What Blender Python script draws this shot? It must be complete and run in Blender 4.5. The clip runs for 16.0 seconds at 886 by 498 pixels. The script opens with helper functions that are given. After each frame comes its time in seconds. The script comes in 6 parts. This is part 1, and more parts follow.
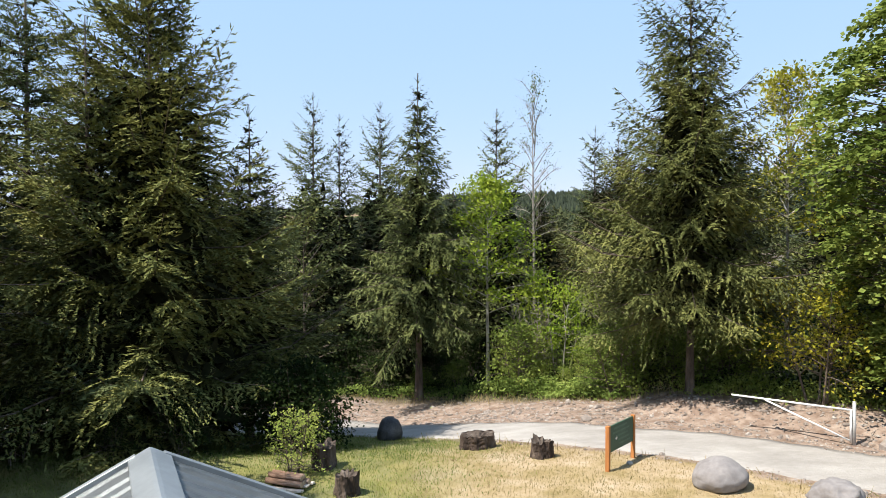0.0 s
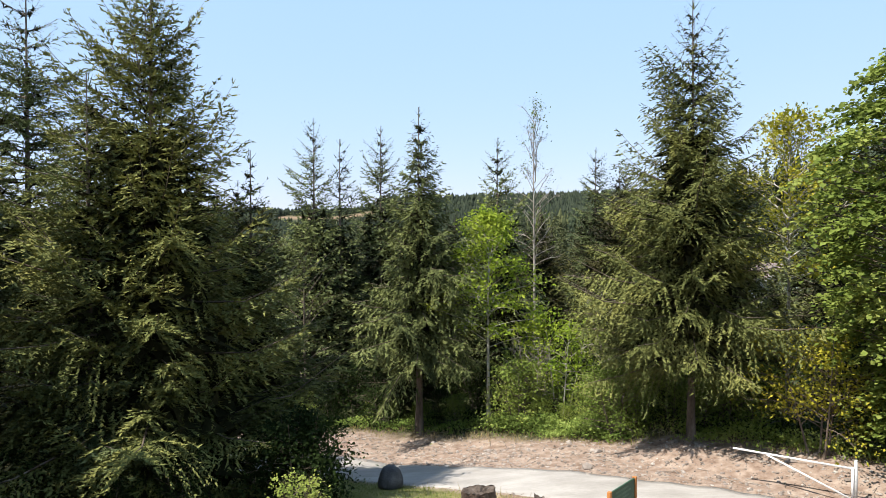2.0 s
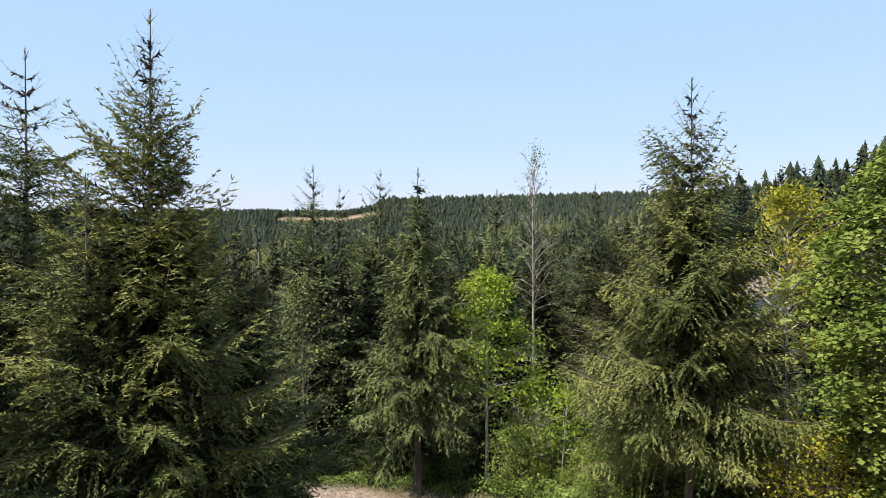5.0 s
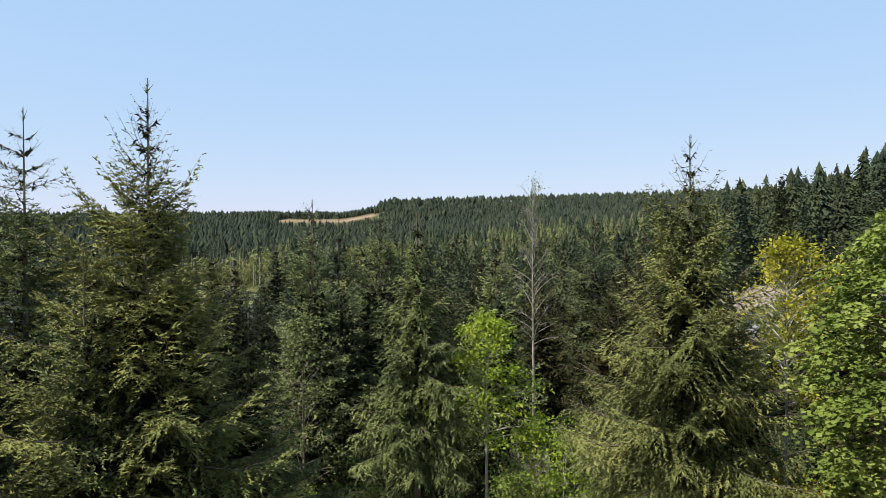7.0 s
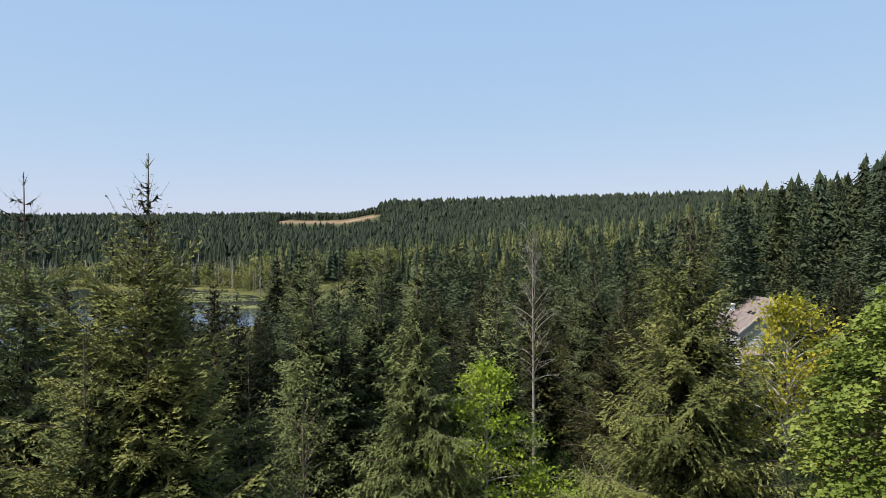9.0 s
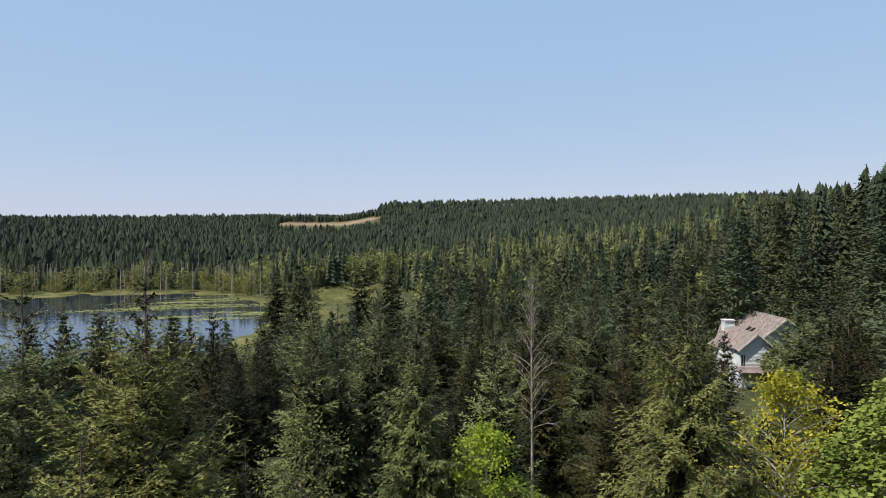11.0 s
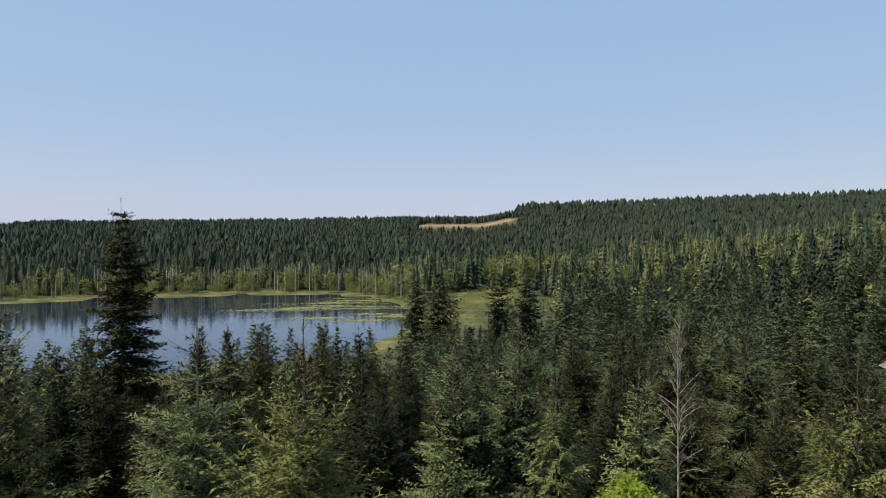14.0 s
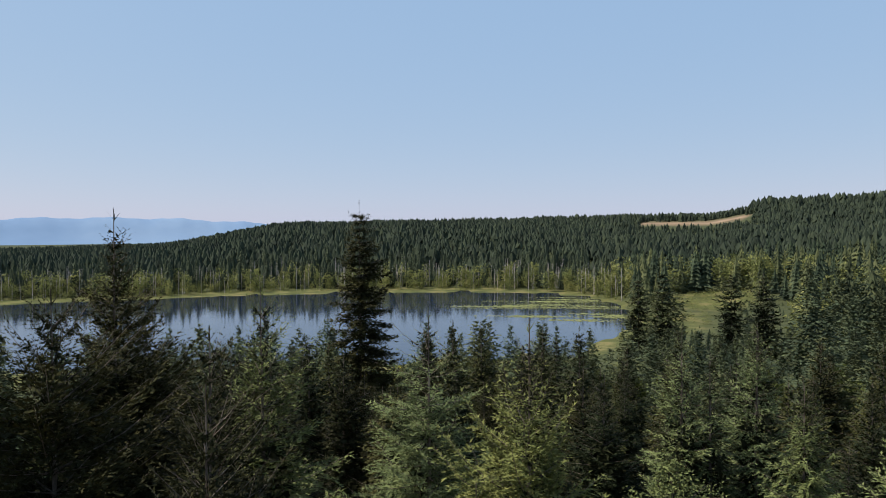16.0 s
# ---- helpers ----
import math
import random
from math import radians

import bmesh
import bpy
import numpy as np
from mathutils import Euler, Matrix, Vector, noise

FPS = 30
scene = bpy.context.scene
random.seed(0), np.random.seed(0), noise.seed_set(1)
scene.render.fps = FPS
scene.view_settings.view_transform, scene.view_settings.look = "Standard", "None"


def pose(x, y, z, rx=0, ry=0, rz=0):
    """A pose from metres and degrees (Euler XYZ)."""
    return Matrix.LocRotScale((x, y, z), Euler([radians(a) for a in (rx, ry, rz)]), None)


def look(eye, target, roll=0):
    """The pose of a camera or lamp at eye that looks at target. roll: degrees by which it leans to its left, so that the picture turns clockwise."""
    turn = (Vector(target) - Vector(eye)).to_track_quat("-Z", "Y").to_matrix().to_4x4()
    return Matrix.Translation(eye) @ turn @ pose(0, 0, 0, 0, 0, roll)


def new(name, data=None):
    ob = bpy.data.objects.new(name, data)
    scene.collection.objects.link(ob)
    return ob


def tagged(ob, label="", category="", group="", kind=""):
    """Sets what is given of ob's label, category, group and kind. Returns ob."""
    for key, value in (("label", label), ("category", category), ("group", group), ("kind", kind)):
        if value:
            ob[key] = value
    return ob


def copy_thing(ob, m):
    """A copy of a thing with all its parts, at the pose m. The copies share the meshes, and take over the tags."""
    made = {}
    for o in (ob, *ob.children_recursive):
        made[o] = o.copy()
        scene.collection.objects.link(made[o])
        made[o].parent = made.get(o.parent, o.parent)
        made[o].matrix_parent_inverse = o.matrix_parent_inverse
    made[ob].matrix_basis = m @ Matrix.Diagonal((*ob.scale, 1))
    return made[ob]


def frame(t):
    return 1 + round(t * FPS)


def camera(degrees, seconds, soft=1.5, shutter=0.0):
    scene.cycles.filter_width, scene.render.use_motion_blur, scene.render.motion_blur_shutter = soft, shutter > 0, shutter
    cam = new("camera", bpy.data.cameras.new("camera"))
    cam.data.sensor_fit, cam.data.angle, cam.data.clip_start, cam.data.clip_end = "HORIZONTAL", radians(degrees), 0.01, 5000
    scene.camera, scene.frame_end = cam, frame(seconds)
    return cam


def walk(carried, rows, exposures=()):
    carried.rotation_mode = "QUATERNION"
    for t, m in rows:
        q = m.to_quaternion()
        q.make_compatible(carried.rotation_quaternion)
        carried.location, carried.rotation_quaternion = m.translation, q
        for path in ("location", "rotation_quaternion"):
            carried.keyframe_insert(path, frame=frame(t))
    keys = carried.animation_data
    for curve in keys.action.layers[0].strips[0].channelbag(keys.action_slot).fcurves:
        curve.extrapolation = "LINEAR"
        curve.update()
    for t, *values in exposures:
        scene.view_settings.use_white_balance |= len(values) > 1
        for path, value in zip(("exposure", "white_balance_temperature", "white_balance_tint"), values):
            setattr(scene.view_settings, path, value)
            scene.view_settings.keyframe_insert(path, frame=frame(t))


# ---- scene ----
cam = camera(64.64, 16.0, soft=0.75)
ROWS = [
    (0.0, -0.000, -0.000, 6.100, -0.000, -1.063, 0.103),
    (0.5, 0.025, 0.041, 6.500, 0.035, -1.077, 0.128),
    (1.0, 0.015, 0.051, 6.924, 0.014, -1.091, 0.100),
    (1.5, -0.027, 0.057, 7.353, -0.023, -1.100, 0.040),
    (2.0, -0.063, 0.067, 7.784, -0.040, -1.103, -0.042),
    (2.5, -0.071, 0.060, 8.230, -0.034, -1.110, -0.123),
    (3.0, -0.067, 0.075, 8.725, -0.038, -1.117, -0.152),
    (3.5, -0.103, 0.106, 9.266, -0.099, -1.115, -0.186),
    (4.0, -0.097, 0.069, 9.760, -0.092, -1.120, -0.179),
    (6.5, 0.055, 0.130, 12.326, 0.013, -1.100, -0.074),
    (7.0, 0.058, 0.142, 12.881, 0.016, -1.092, 0.022),
    (7.5, 0.064, 0.134, 13.455, 0.018, -1.091, 0.067),
    (8.0, 0.059, 0.161, 14.067, 0.011, -1.090, 0.028),
    (8.5, 0.059, 0.187, 14.658, 0.024, -1.100, 0.029),
    (9.0, 0.058, 0.175, 15.258, 0.043, -1.110, 0.018),
    (9.5, 0.087, 0.207, 15.956, 0.053, -1.074, -0.050),
    (12.0, 0.175, 0.225, 19.815, 0.083, -1.085, -0.049),
    (12.5, 0.163, 0.104, 20.393, 0.080, -1.088, -0.095),
    (13.0, 0.146, 0.048, 20.547, 0.138, -1.087, -0.076),
    (13.5, 0.042, 0.066, 20.546, 4.316, -1.072, -0.003),
    (14.0, -0.021, 0.052, 20.606, 11.241, -1.071, 0.072),
    (14.5, -0.011, 0.054, 20.608, 14.800, -1.088, 0.114),
    (15.0, -0.079, 0.069, 20.654, 18.531, -1.106, 0.170),
    (15.5, -0.172, 0.011, 20.714, 24.076, -1.123, 0.221),
    (16.0, -0.279, 0.023, 20.691, 28.959, -1.127, 0.268),
]
EXPOSURES = [(0.0, 0.95), (2.0, 1.02), (4.0, 0.97), (7.0, 0.76), (9.5, 0.55), (12.5, 0.42), (16.0, 0.38)]
walk(cam, [(t, pose(x, y, z, 90 + pitch, roll, yaw)) for t, x, y, z, yaw, pitch, roll in ROWS], EXPOSURES)

# ---- light ----
SUN_FROM = Vector((-0.88, -0.47, 0.0)).normalized()
SUN_HEIGHT = 58.0
world = bpy.data.worlds.new("sky")
scene.world = world
world.use_nodes = True
wn = world.node_tree.nodes
sky = wn.new("ShaderNodeTexSky")
sky.sky_type, sky.sun_disc = "NISHITA", False
sky.sun_elevation = radians(SUN_HEIGHT)
sky.sun_rotation = math.atan2(SUN_FROM.x, SUN_FROM.y)
sky.air_density, sky.dust_density, sky.ozone_density = 1.0, 0.45, 2.2
wn["Background"].inputs["Strength"].default_value = 0.1
thin = wn.new("ShaderNodeMix")  # the blue of the sky through even summer haze
thin.data_type, thin.blend_type = "RGBA", "MULTIPLY"
thin.inputs[0].default_value, thin.inputs[7].default_value = 1.0, (0.425, 0.242, 0.088, 1.0)
haze = wn.new("ShaderNodeMix")
haze.data_type, haze.blend_type = "RGBA", "ADD"
haze.inputs[0].default_value, haze.inputs[7].default_value = 1.0, (1.84, 3.13, 5.16, 1.0)
wire = world.node_tree.links.new
wire(sky.outputs["Color"], thin.inputs[6])
wire(thin.outputs[2], haze.inputs[6])
wire(haze.outputs[2], wn["Background"].inputs["Color"])
sun = new("sun", bpy.data.lights.new("sun", "SUN"))
sun.data.energy, sun.data.angle, sun.data.color = 5.0, radians(0.53), (1.0, 0.95, 0.86)
way = SUN_FROM * math.cos(radians(SUN_HEIGHT)) + Vector((0, 0, math.sin(radians(SUN_HEIGHT))))
sun.matrix_world = look(way * 50, (0, 0, 0))


# ---- materials ----
def material(name, stops, scale=1.0, rough=0.8, bump=0.0, bump_scale=8.0, metal=0.0, spec=0.3, through_light=0.0,
             stretch=(1, 1, 1), island=0.0, per_object=0.0, fine=0.35, space="Object", detail=6.0):
    """A material whose colour runs through the stops by noise at two scales, with relief and, for leaves, light passing through."""
    m = bpy.data.materials.new(name)
    m.use_nodes = True
    nt = m.node_tree
    n, link = nt.nodes, nt.links.new
    p = n["Principled BSDF"]
    p.inputs["Roughness"].default_value, p.inputs["Metallic"].default_value = rough, metal
    p.inputs["Specular IOR Level"].default_value = spec
    tc = n.new("ShaderNodeTexCoord")
    mp = n.new("ShaderNodeMapping")
    mp.inputs["Scale"].default_value = stretch
    if space == "World":
        geo = n.new("ShaderNodeNewGeometry")
        link(geo.outputs["Position"], mp.inputs["Vector"])
    else:
        link(tc.outputs[space], mp.inputs["Vector"])
    big = n.new("ShaderNodeTexNoise")
    big.inputs["Scale"].default_value, big.inputs["Detail"].default_value = scale, detail
    small = n.new("ShaderNodeTexNoise")
    small.inputs["Scale"].default_value, small.inputs["Detail"].default_value = scale * 9.0, 4.0
    link(mp.outputs[0], big.inputs["Vector"])
    link(mp.outputs[0], small.inputs["Vector"])
    value = None

    def add(socket, weight):
        nonlocal value
        mul = n.new("ShaderNodeMath")
        mul.operation = "MULTIPLY_ADD"
        centre = n.new("ShaderNodeMath")
        centre.operation = "SUBTRACT"
        link(socket, centre.inputs[0])
        centre.inputs[1].default_value = 0.5
        link(centre.outputs[0], mul.inputs[0])
        mul.inputs[1].default_value = weight
        if value is None:
            mul.inputs[2].default_value = 0.5
        else:
            link(value, mul.inputs[2])
        value = mul.outputs[0]

    add(big.outputs["Fac"], 1.6)
    add(small.outputs["Fac"], fine * 1.6)
    if island:
        g2 = n.new("ShaderNodeNewGeometry")
        add(g2.outputs["Random Per Island"], island)
    if per_object:
        oi = n.new("ShaderNodeObjectInfo")
        add(oi.outputs["Random"], per_object)
    ramp = n.new("ShaderNodeValToRGB")
    els = ramp.color_ramp.elements
    while len(els) < len(stops):
        els.new(0.5)
    for e, (at, col) in zip(els, stops):
        e.position, e.color = at, (*col, 1)
    link(value, ramp.inputs["Fac"])
    link(ramp.outputs["Color"], p.inputs["Base Color"])
    if bump:
        b = n.new("ShaderNodeBump")
        bn = n.new("ShaderNodeTexNoise")
        bn.inputs["Scale"].default_value, bn.inputs["Detail"].default_value = bump_scale, 6.0
        link(mp.outputs[0], bn.inputs["Vector"])
        b.inputs["Strength"].default_value, b.inputs["Distance"].default_value = bump, 0.05
        link(bn.outputs["Fac"], b.inputs["Height"])
        link(b.outputs["Normal"], p.inputs["Normal"])
    if through_light:
        tr = n.new("ShaderNodeBsdfTranslucent")
        link(ramp.outputs["Color"], tr.inputs["Color"])
        mix = n.new("ShaderNodeMixShader")
        mix.inputs["Fac"].default_value = through_light
        link(p.outputs[0], mix.inputs[1])
        link(tr.outputs[0], mix.inputs[2])
        link(mix.outputs[0], n["Material Output"].inputs["Surface"])
    return m


def leafy(name, dark, mid, light, through_light=0.3, island=0.25, per_object=0.45, scale=0.5, detail=6.0, fine=0.35):
    return material(name, [(0.15, dark), (0.5, mid), (0.85, light)], scale=scale, rough=0.7, spec=0.06, through_light=through_light,
                    island=island, per_object=per_object, detail=detail, fine=fine)


M_FIR = leafy("fir_needles", (0.0431, 0.0509, 0.0175), (0.1127, 0.1245, 0.0400), (0.2152, 0.2168, 0.0694), through_light=0.10)
# needles of the dense wood: the roadside colour darkened to stand for shade
M_FIR_SHADE = leafy("shaded_fir_needles", (0.0179, 0.0195, 0.0074), (0.0437, 0.0463, 0.0147), (0.0855, 0.0821, 0.0248), through_light=0.05)
M_FIR_BLUE = leafy("blue_fir_needles", (0.0576, 0.0743, 0.0335), (0.1314, 0.1553, 0.0654), (0.2020, 0.2240, 0.0860), through_light=0.10)
# blue and cedar kinds darkened likewise, the wood's shade put into the colour
M_BLUE_SHADE = leafy("shaded_blue_needles", (0.0118, 0.0164, 0.0077), (0.0266, 0.0332, 0.0147), (0.0520, 0.0580, 0.0242), through_light=0.05)
M_CEDAR_SHADE = leafy("shaded_cedar_sprays", (0.0169, 0.0186, 0.0070), (0.0416, 0.0424, 0.0140), (0.0803, 0.0744, 0.0259), through_light=0.05)
# fir needles near black: the shade of the left firs is in the colour
M_FIR_DEEPSHADE = leafy("deep_shade_needles", (0.0107, 0.0113, 0.0048), (0.0226, 0.0222, 0.0085), (0.0439, 0.0406, 0.0136), through_light=0.05)
M_CEDAR = leafy("cedar_sprays", (0.0497, 0.0605, 0.0236), (0.1243, 0.1421, 0.0494), (0.2309, 0.2424, 0.0940), through_light=0.10)
M_FAR = leafy("far_needles", (0.0282, 0.0346, 0.0189), (0.0603, 0.0703, 0.0331), (0.1123, 0.1192, 0.0509), scale=0.11, through_light=0.05, island=0.1, detail=1.0, fine=0.15)
M_FAR_BLUE = leafy("far_spruce_needles", (0.0190, 0.0275, 0.0175), (0.0400, 0.0540, 0.0310), (0.0720, 0.0890, 0.0470), scale=0.11, through_light=0.05, island=0.1, detail=1.0, fine=0.15)
M_RUST = leafy("rusty_needles", (0.085, 0.030, 0.012), (0.170, 0.062, 0.022), (0.260, 0.105, 0.040), through_light=0.1)
# bluish tint: distance haze put into the far forest's colour
M_HILL = leafy("hazy_hill_needles", (0.0241, 0.0311, 0.0215), (0.0396, 0.0505, 0.0313), (0.0622, 0.0731, 0.0396), scale=0.04, through_light=0.10, island=0.08)
M_FARLEAF = leafy("shore_leaves", (0.0885, 0.1004, 0.0346), (0.1741, 0.1831, 0.0612), (0.2951, 0.2804, 0.1038), scale=0.09)
M_SLOPELEAF = leafy("alder_leaves", (0.0306, 0.0408, 0.0119), (0.0663, 0.0816, 0.0238), (0.1190, 0.1326, 0.0408), scale=0.12)
M_LIME = leafy("lime_leaves", (0.1043, 0.1632, 0.0173), (0.2202, 0.2938, 0.0317), (0.3478, 0.4027, 0.0576), 0.4, per_object=0.1)
M_MAPLE = leafy("maple_leaves", (0.0703, 0.1031, 0.0208), (0.1538, 0.1969, 0.0398), (0.2753, 0.3069, 0.0805), 0.35, per_object=0.1)
M_YELLOW = leafy("autumn_leaves", (0.1382, 0.1570, 0.0238), (0.3203, 0.3014, 0.0317), (0.5025, 0.4416, 0.0595), 0.4, per_object=0.1)
M_BIRCH = leafy("birch_leaves", (0.070, 0.105, 0.022), (0.130, 0.170, 0.040), (0.220, 0.250, 0.070), 0.4, per_object=0.1)
M_SHRUB = leafy("shrub_leaves", (0.0907, 0.1291, 0.0267), (0.1955, 0.2517, 0.0534), (0.3351, 0.3741, 0.0935), 0.35)
# shrub leaves much darkened: the shade under the trees is in the colour
M_SHADESHRUB = leafy("shaded_shrub_leaves", (0.0116, 0.0210, 0.0053), (0.0236, 0.0394, 0.0095), (0.0446, 0.0630, 0.0158), 0.3)
M_BRAMBLE = leafy("bramble_leaves", (0.1125, 0.1625, 0.0375), (0.2188, 0.2875, 0.0688), (0.3625, 0.4188, 0.1250), 0.35)
M_GRASS = material("dry_grass", [(0.10, (0.12, 0.115, 0.032)), (0.32, (0.23, 0.185, 0.070)), (0.55, (0.33, 0.25, 0.130)), (0.9, (0.43, 0.345, 0.215))],
                   scale=0.22, rough=0.8, through_light=0.25, island=0.35, space="World", fine=0.5)
M_GREENGRASS = material("green_grass", [(0.1, (0.06, 0.10, 0.015)), (0.5, (0.13, 0.18, 0.03)), (0.9, (0.30, 0.29, 0.08))],
                        scale=0.4, rough=0.8, through_light=0.3, island=0.5, space="World")
M_BARK = material("fir_bark", [(0.2, (0.045, 0.034, 0.026)), (0.55, (0.12, 0.092, 0.072)), (0.9, (0.23, 0.19, 0.155))], scale=3.0, rough=0.9, bump=0.9,
                  bump_scale=9.0, stretch=(1, 1, 0.25))
# inner twigs near black: the shade inside a crown is put into the colour
M_CROWNSHADE = material("crown_shade_twigs", [(0.2, (0.013, 0.015, 0.007)), (0.55, (0.024, 0.026, 0.012)), (0.9, (0.046, 0.044, 0.023))], scale=1.5, rough=0.95, spec=0.03, island=0.3)
M_PALEBARK = material("pale_bark", [(0.2, (0.14, 0.12, 0.10)), (0.5, (0.34, 0.31, 0.275)), (0.9, (0.52, 0.49, 0.44))], scale=2.5, rough=0.8, bump=0.4,
                      bump_scale=10.0, stretch=(1, 1, 0.5))
M_DEADWOOD = material("dead_wood", [(0.2, (0.15, 0.12, 0.10)), (0.6, (0.30, 0.26, 0.22)), (0.9, (0.44, 0.39, 0.34))], scale=3.0, rough=0.9)
M_LAKE = material("lake_water", [(0.0, (0.008, 0.014, 0.030)), (1.0, (0.012, 0.019, 0.040))], scale=0.02, rough=0.06, spec=0.36, bump=0.6, bump_scale=0.5, space="World")
M_PAD = material("lily_pads", [(0.2, (0.10, 0.11, 0.035)), (0.8, (0.20, 0.20, 0.075))], scale=0.3, rough=0.85, spec=0.1, space="World")
M_GRAVEL = material("gravel_road", [(0.15, (0.235, 0.215, 0.195)), (0.5, (0.29, 0.268, 0.245)), (0.85, (0.35, 0.328, 0.302))], scale=1.2, rough=0.95, bump=0.5,
                    bump_scale=30.0, space="World", stretch=(0.5, 1, 1))
M_STONE = material("bank_stones", [(0.2, (0.13, 0.105, 0.088)), (0.55, (0.225, 0.19, 0.165)), (1.0, (0.38, 0.34, 0.30))], scale=2.0, rough=0.9, island=0.6)
M_BOULDER = material("boulder_stone", [(0.15, (0.16, 0.145, 0.14)), (0.5, (0.215, 0.197, 0.19)), (0.9, (0.27, 0.25, 0.24))], scale=1.2, rough=0.85, bump=0.5, bump_scale=6.0)
M_DARKROCK = material("dark_stone", [(0.2, (0.0360, 0.0348, 0.0360)), (0.6, (0.0780, 0.0750, 0.0750)), (0.9, (0.1440, 0.1380, 0.1320))], scale=2.0, rough=0.8, bump=0.5, bump_scale=6.0)
M_STEEL = material("galvanised_roof", [(0.2, (0.24, 0.255, 0.26)), (0.8, (0.33, 0.345, 0.35))], scale=1.5, rough=0.42, metal=0.55, spec=0.5)
M_WALLWOOD = material("shed_boards", [(0.2, (0.20, 0.15, 0.10)), (0.8, (0.34, 0.26, 0.18))], scale=2.0, rough=0.8, stretch=(6, 6, 0.6))


def ground_material():
    """Lawn, dirt bank and forest floor, by place and noise."""
    m = bpy.data.materials.new("ground_cover")
    m.use_nodes = True
    n, link = m.node_tree.nodes, m.node_tree.links.new
    p = n["Principled BSDF"]
    p.inputs["Roughness"].default_value, p.inputs["Specular IOR Level"].default_value = 0.95, 0.15
    geo = n.new("ShaderNodeNewGeometry")

    def ramped(scale, stops, detail=7.0):
        t = n.new("ShaderNodeTexNoise")
        t.inputs["Scale"].default_value, t.inputs["Detail"].default_value, t.inputs["Roughness"].default_value = scale, detail, 0.65
        link(geo.outputs["Position"], t.inputs["Vector"])
        r = n.new("ShaderNodeValToRGB")
        while len(r.color_ramp.elements) < len(stops):
            r.color_ramp.elements.new(0.5)
        for e, (at, col) in zip(r.color_ramp.elements, stops):
            e.position, e.color = at, (*col, 1)
        link(t.outputs["Fac"], r.inputs["Fac"])
        return r.outputs["Color"]

    lawn = ramped(0.6, [(0.30, (0.14, 0.115, 0.045)), (0.42, (0.26, 0.195, 0.095)), (0.55, (0.34, 0.26, 0.16)), (0.70, (0.42, 0.345, 0.25))])
    turf = ramped(1.1, [(0.30, (0.055, 0.075, 0.016)), (0.5, (0.115, 0.135, 0.030)), (0.70, (0.22, 0.20, 0.06))])
    dirt = ramped(2.2, [(0.30, (0.12, 0.078, 0.056)), (0.46, (0.215, 0.155, 0.12)), (0.60, (0.29, 0.225, 0.18)), (0.8, (0.41, 0.35, 0.295))])
    duff = ramped(0.5, [(0.3, (0.024, 0.028, 0.012)), (0.55, (0.050, 0.056, 0.022)), (0.8, (0.075, 0.088, 0.03))])
    marsh = ramped(0.09, [(0.35, (0.042, 0.048, 0.016)), (0.5, (0.082, 0.086, 0.025)), (0.62, (0.150, 0.125, 0.050))])
    field = ramped(0.02, [(0.3, (0.13, 0.090, 0.056)), (0.5, (0.235, 0.158, 0.102)), (0.7, (0.30, 0.215, 0.14))])

    def weight(name):
        a = n.new("ShaderNodeAttribute")
        a.attribute_name = name
        return a.outputs["Fac"]

    colour = duff
    for layer, name in ((lawn, "lawn"), (turf, "turf"), (dirt, "dirt"), (marsh, "marsh"), (field, "field")):
        mix = n.new("ShaderNodeMix")
        mix.data_type = "RGBA"
        link(weight(name), mix.inputs[0])
        link(colour, mix.inputs[6])
        link(layer, mix.inputs[7])
        colour = mix.outputs[2]
    link(colour, p.inputs["Base Color"])
    b = n.new("ShaderNodeBump")
    t = n.new("ShaderNodeTexNoise")
    t.inputs["Scale"].default_value, t.inputs["Detail"].default_value = 14.0, 6.0
    link(geo.outputs["Position"], t.inputs["Vector"])
    b.inputs["Strength"].default_value, b.inputs["Distance"].default_value = 0.8, 0.05
    link(t.outputs["Fac"], b.inputs["Height"])
    link(b.outputs["Normal"], p.inputs["Normal"])
    return m


M_GROUND = ground_material()


# ---- mesh helpers ----
def mesh_of(name, verts, faces, smooth=False):
    """A mesh from arrays: verts (n, 3) and faces (m, 3 or 4)."""
    verts, faces = np.asarray(verts, np.float32), np.asarray(faces, np.int32)
    me = bpy.data.meshes.new(name)
    k = faces.shape[1]
    me.vertices.add(len(verts))
    me.vertices.foreach_set("co", verts.ravel())
    me.loops.add(faces.size)
    me.loops.foreach_set("vertex_index", faces.ravel())
    me.polygons.add(len(faces))
    me.polygons.foreach_set("loop_start", np.arange(0, faces.size, k, dtype=np.int32))
    me.polygons.foreach_set("loop_total", np.full(len(faces), k, np.int32))
    me.polygons.foreach_set("use_smooth", np.full(len(faces), smooth))
    me.update(calc_edges=True)
    return me


def part(name, shape, mat, parent=None, label=""):
    """Links a bmesh, or a mesh, as one object under its thing or part."""
    if isinstance(shape, bmesh.types.BMesh):
        me = bpy.data.meshes.new(name)
        shape.to_mesh(me)
        shape.free()
    else:
        me = shape
    if mat and not me.materials:
        me.materials.append(mat)
    ob = new(name, me)
    ob.parent = parent
    return tagged(ob, label) if label else ob


def thing(name, m, label, category, group="", kind=""):
    """An empty at a thing's base, to carry its parts."""
    ob = new(name)
    ob.matrix_basis = m
    return tagged(ob, label, category, group, kind)


def joined(pieces):
    """One pair of arrays from several (verts, faces)."""
    v, f, at = [], [], 0
    for a, b in pieces:
        v.append(a)
        f.append(b + at)
        at += len(a)
    return np.concatenate(v), np.concatenate(f)


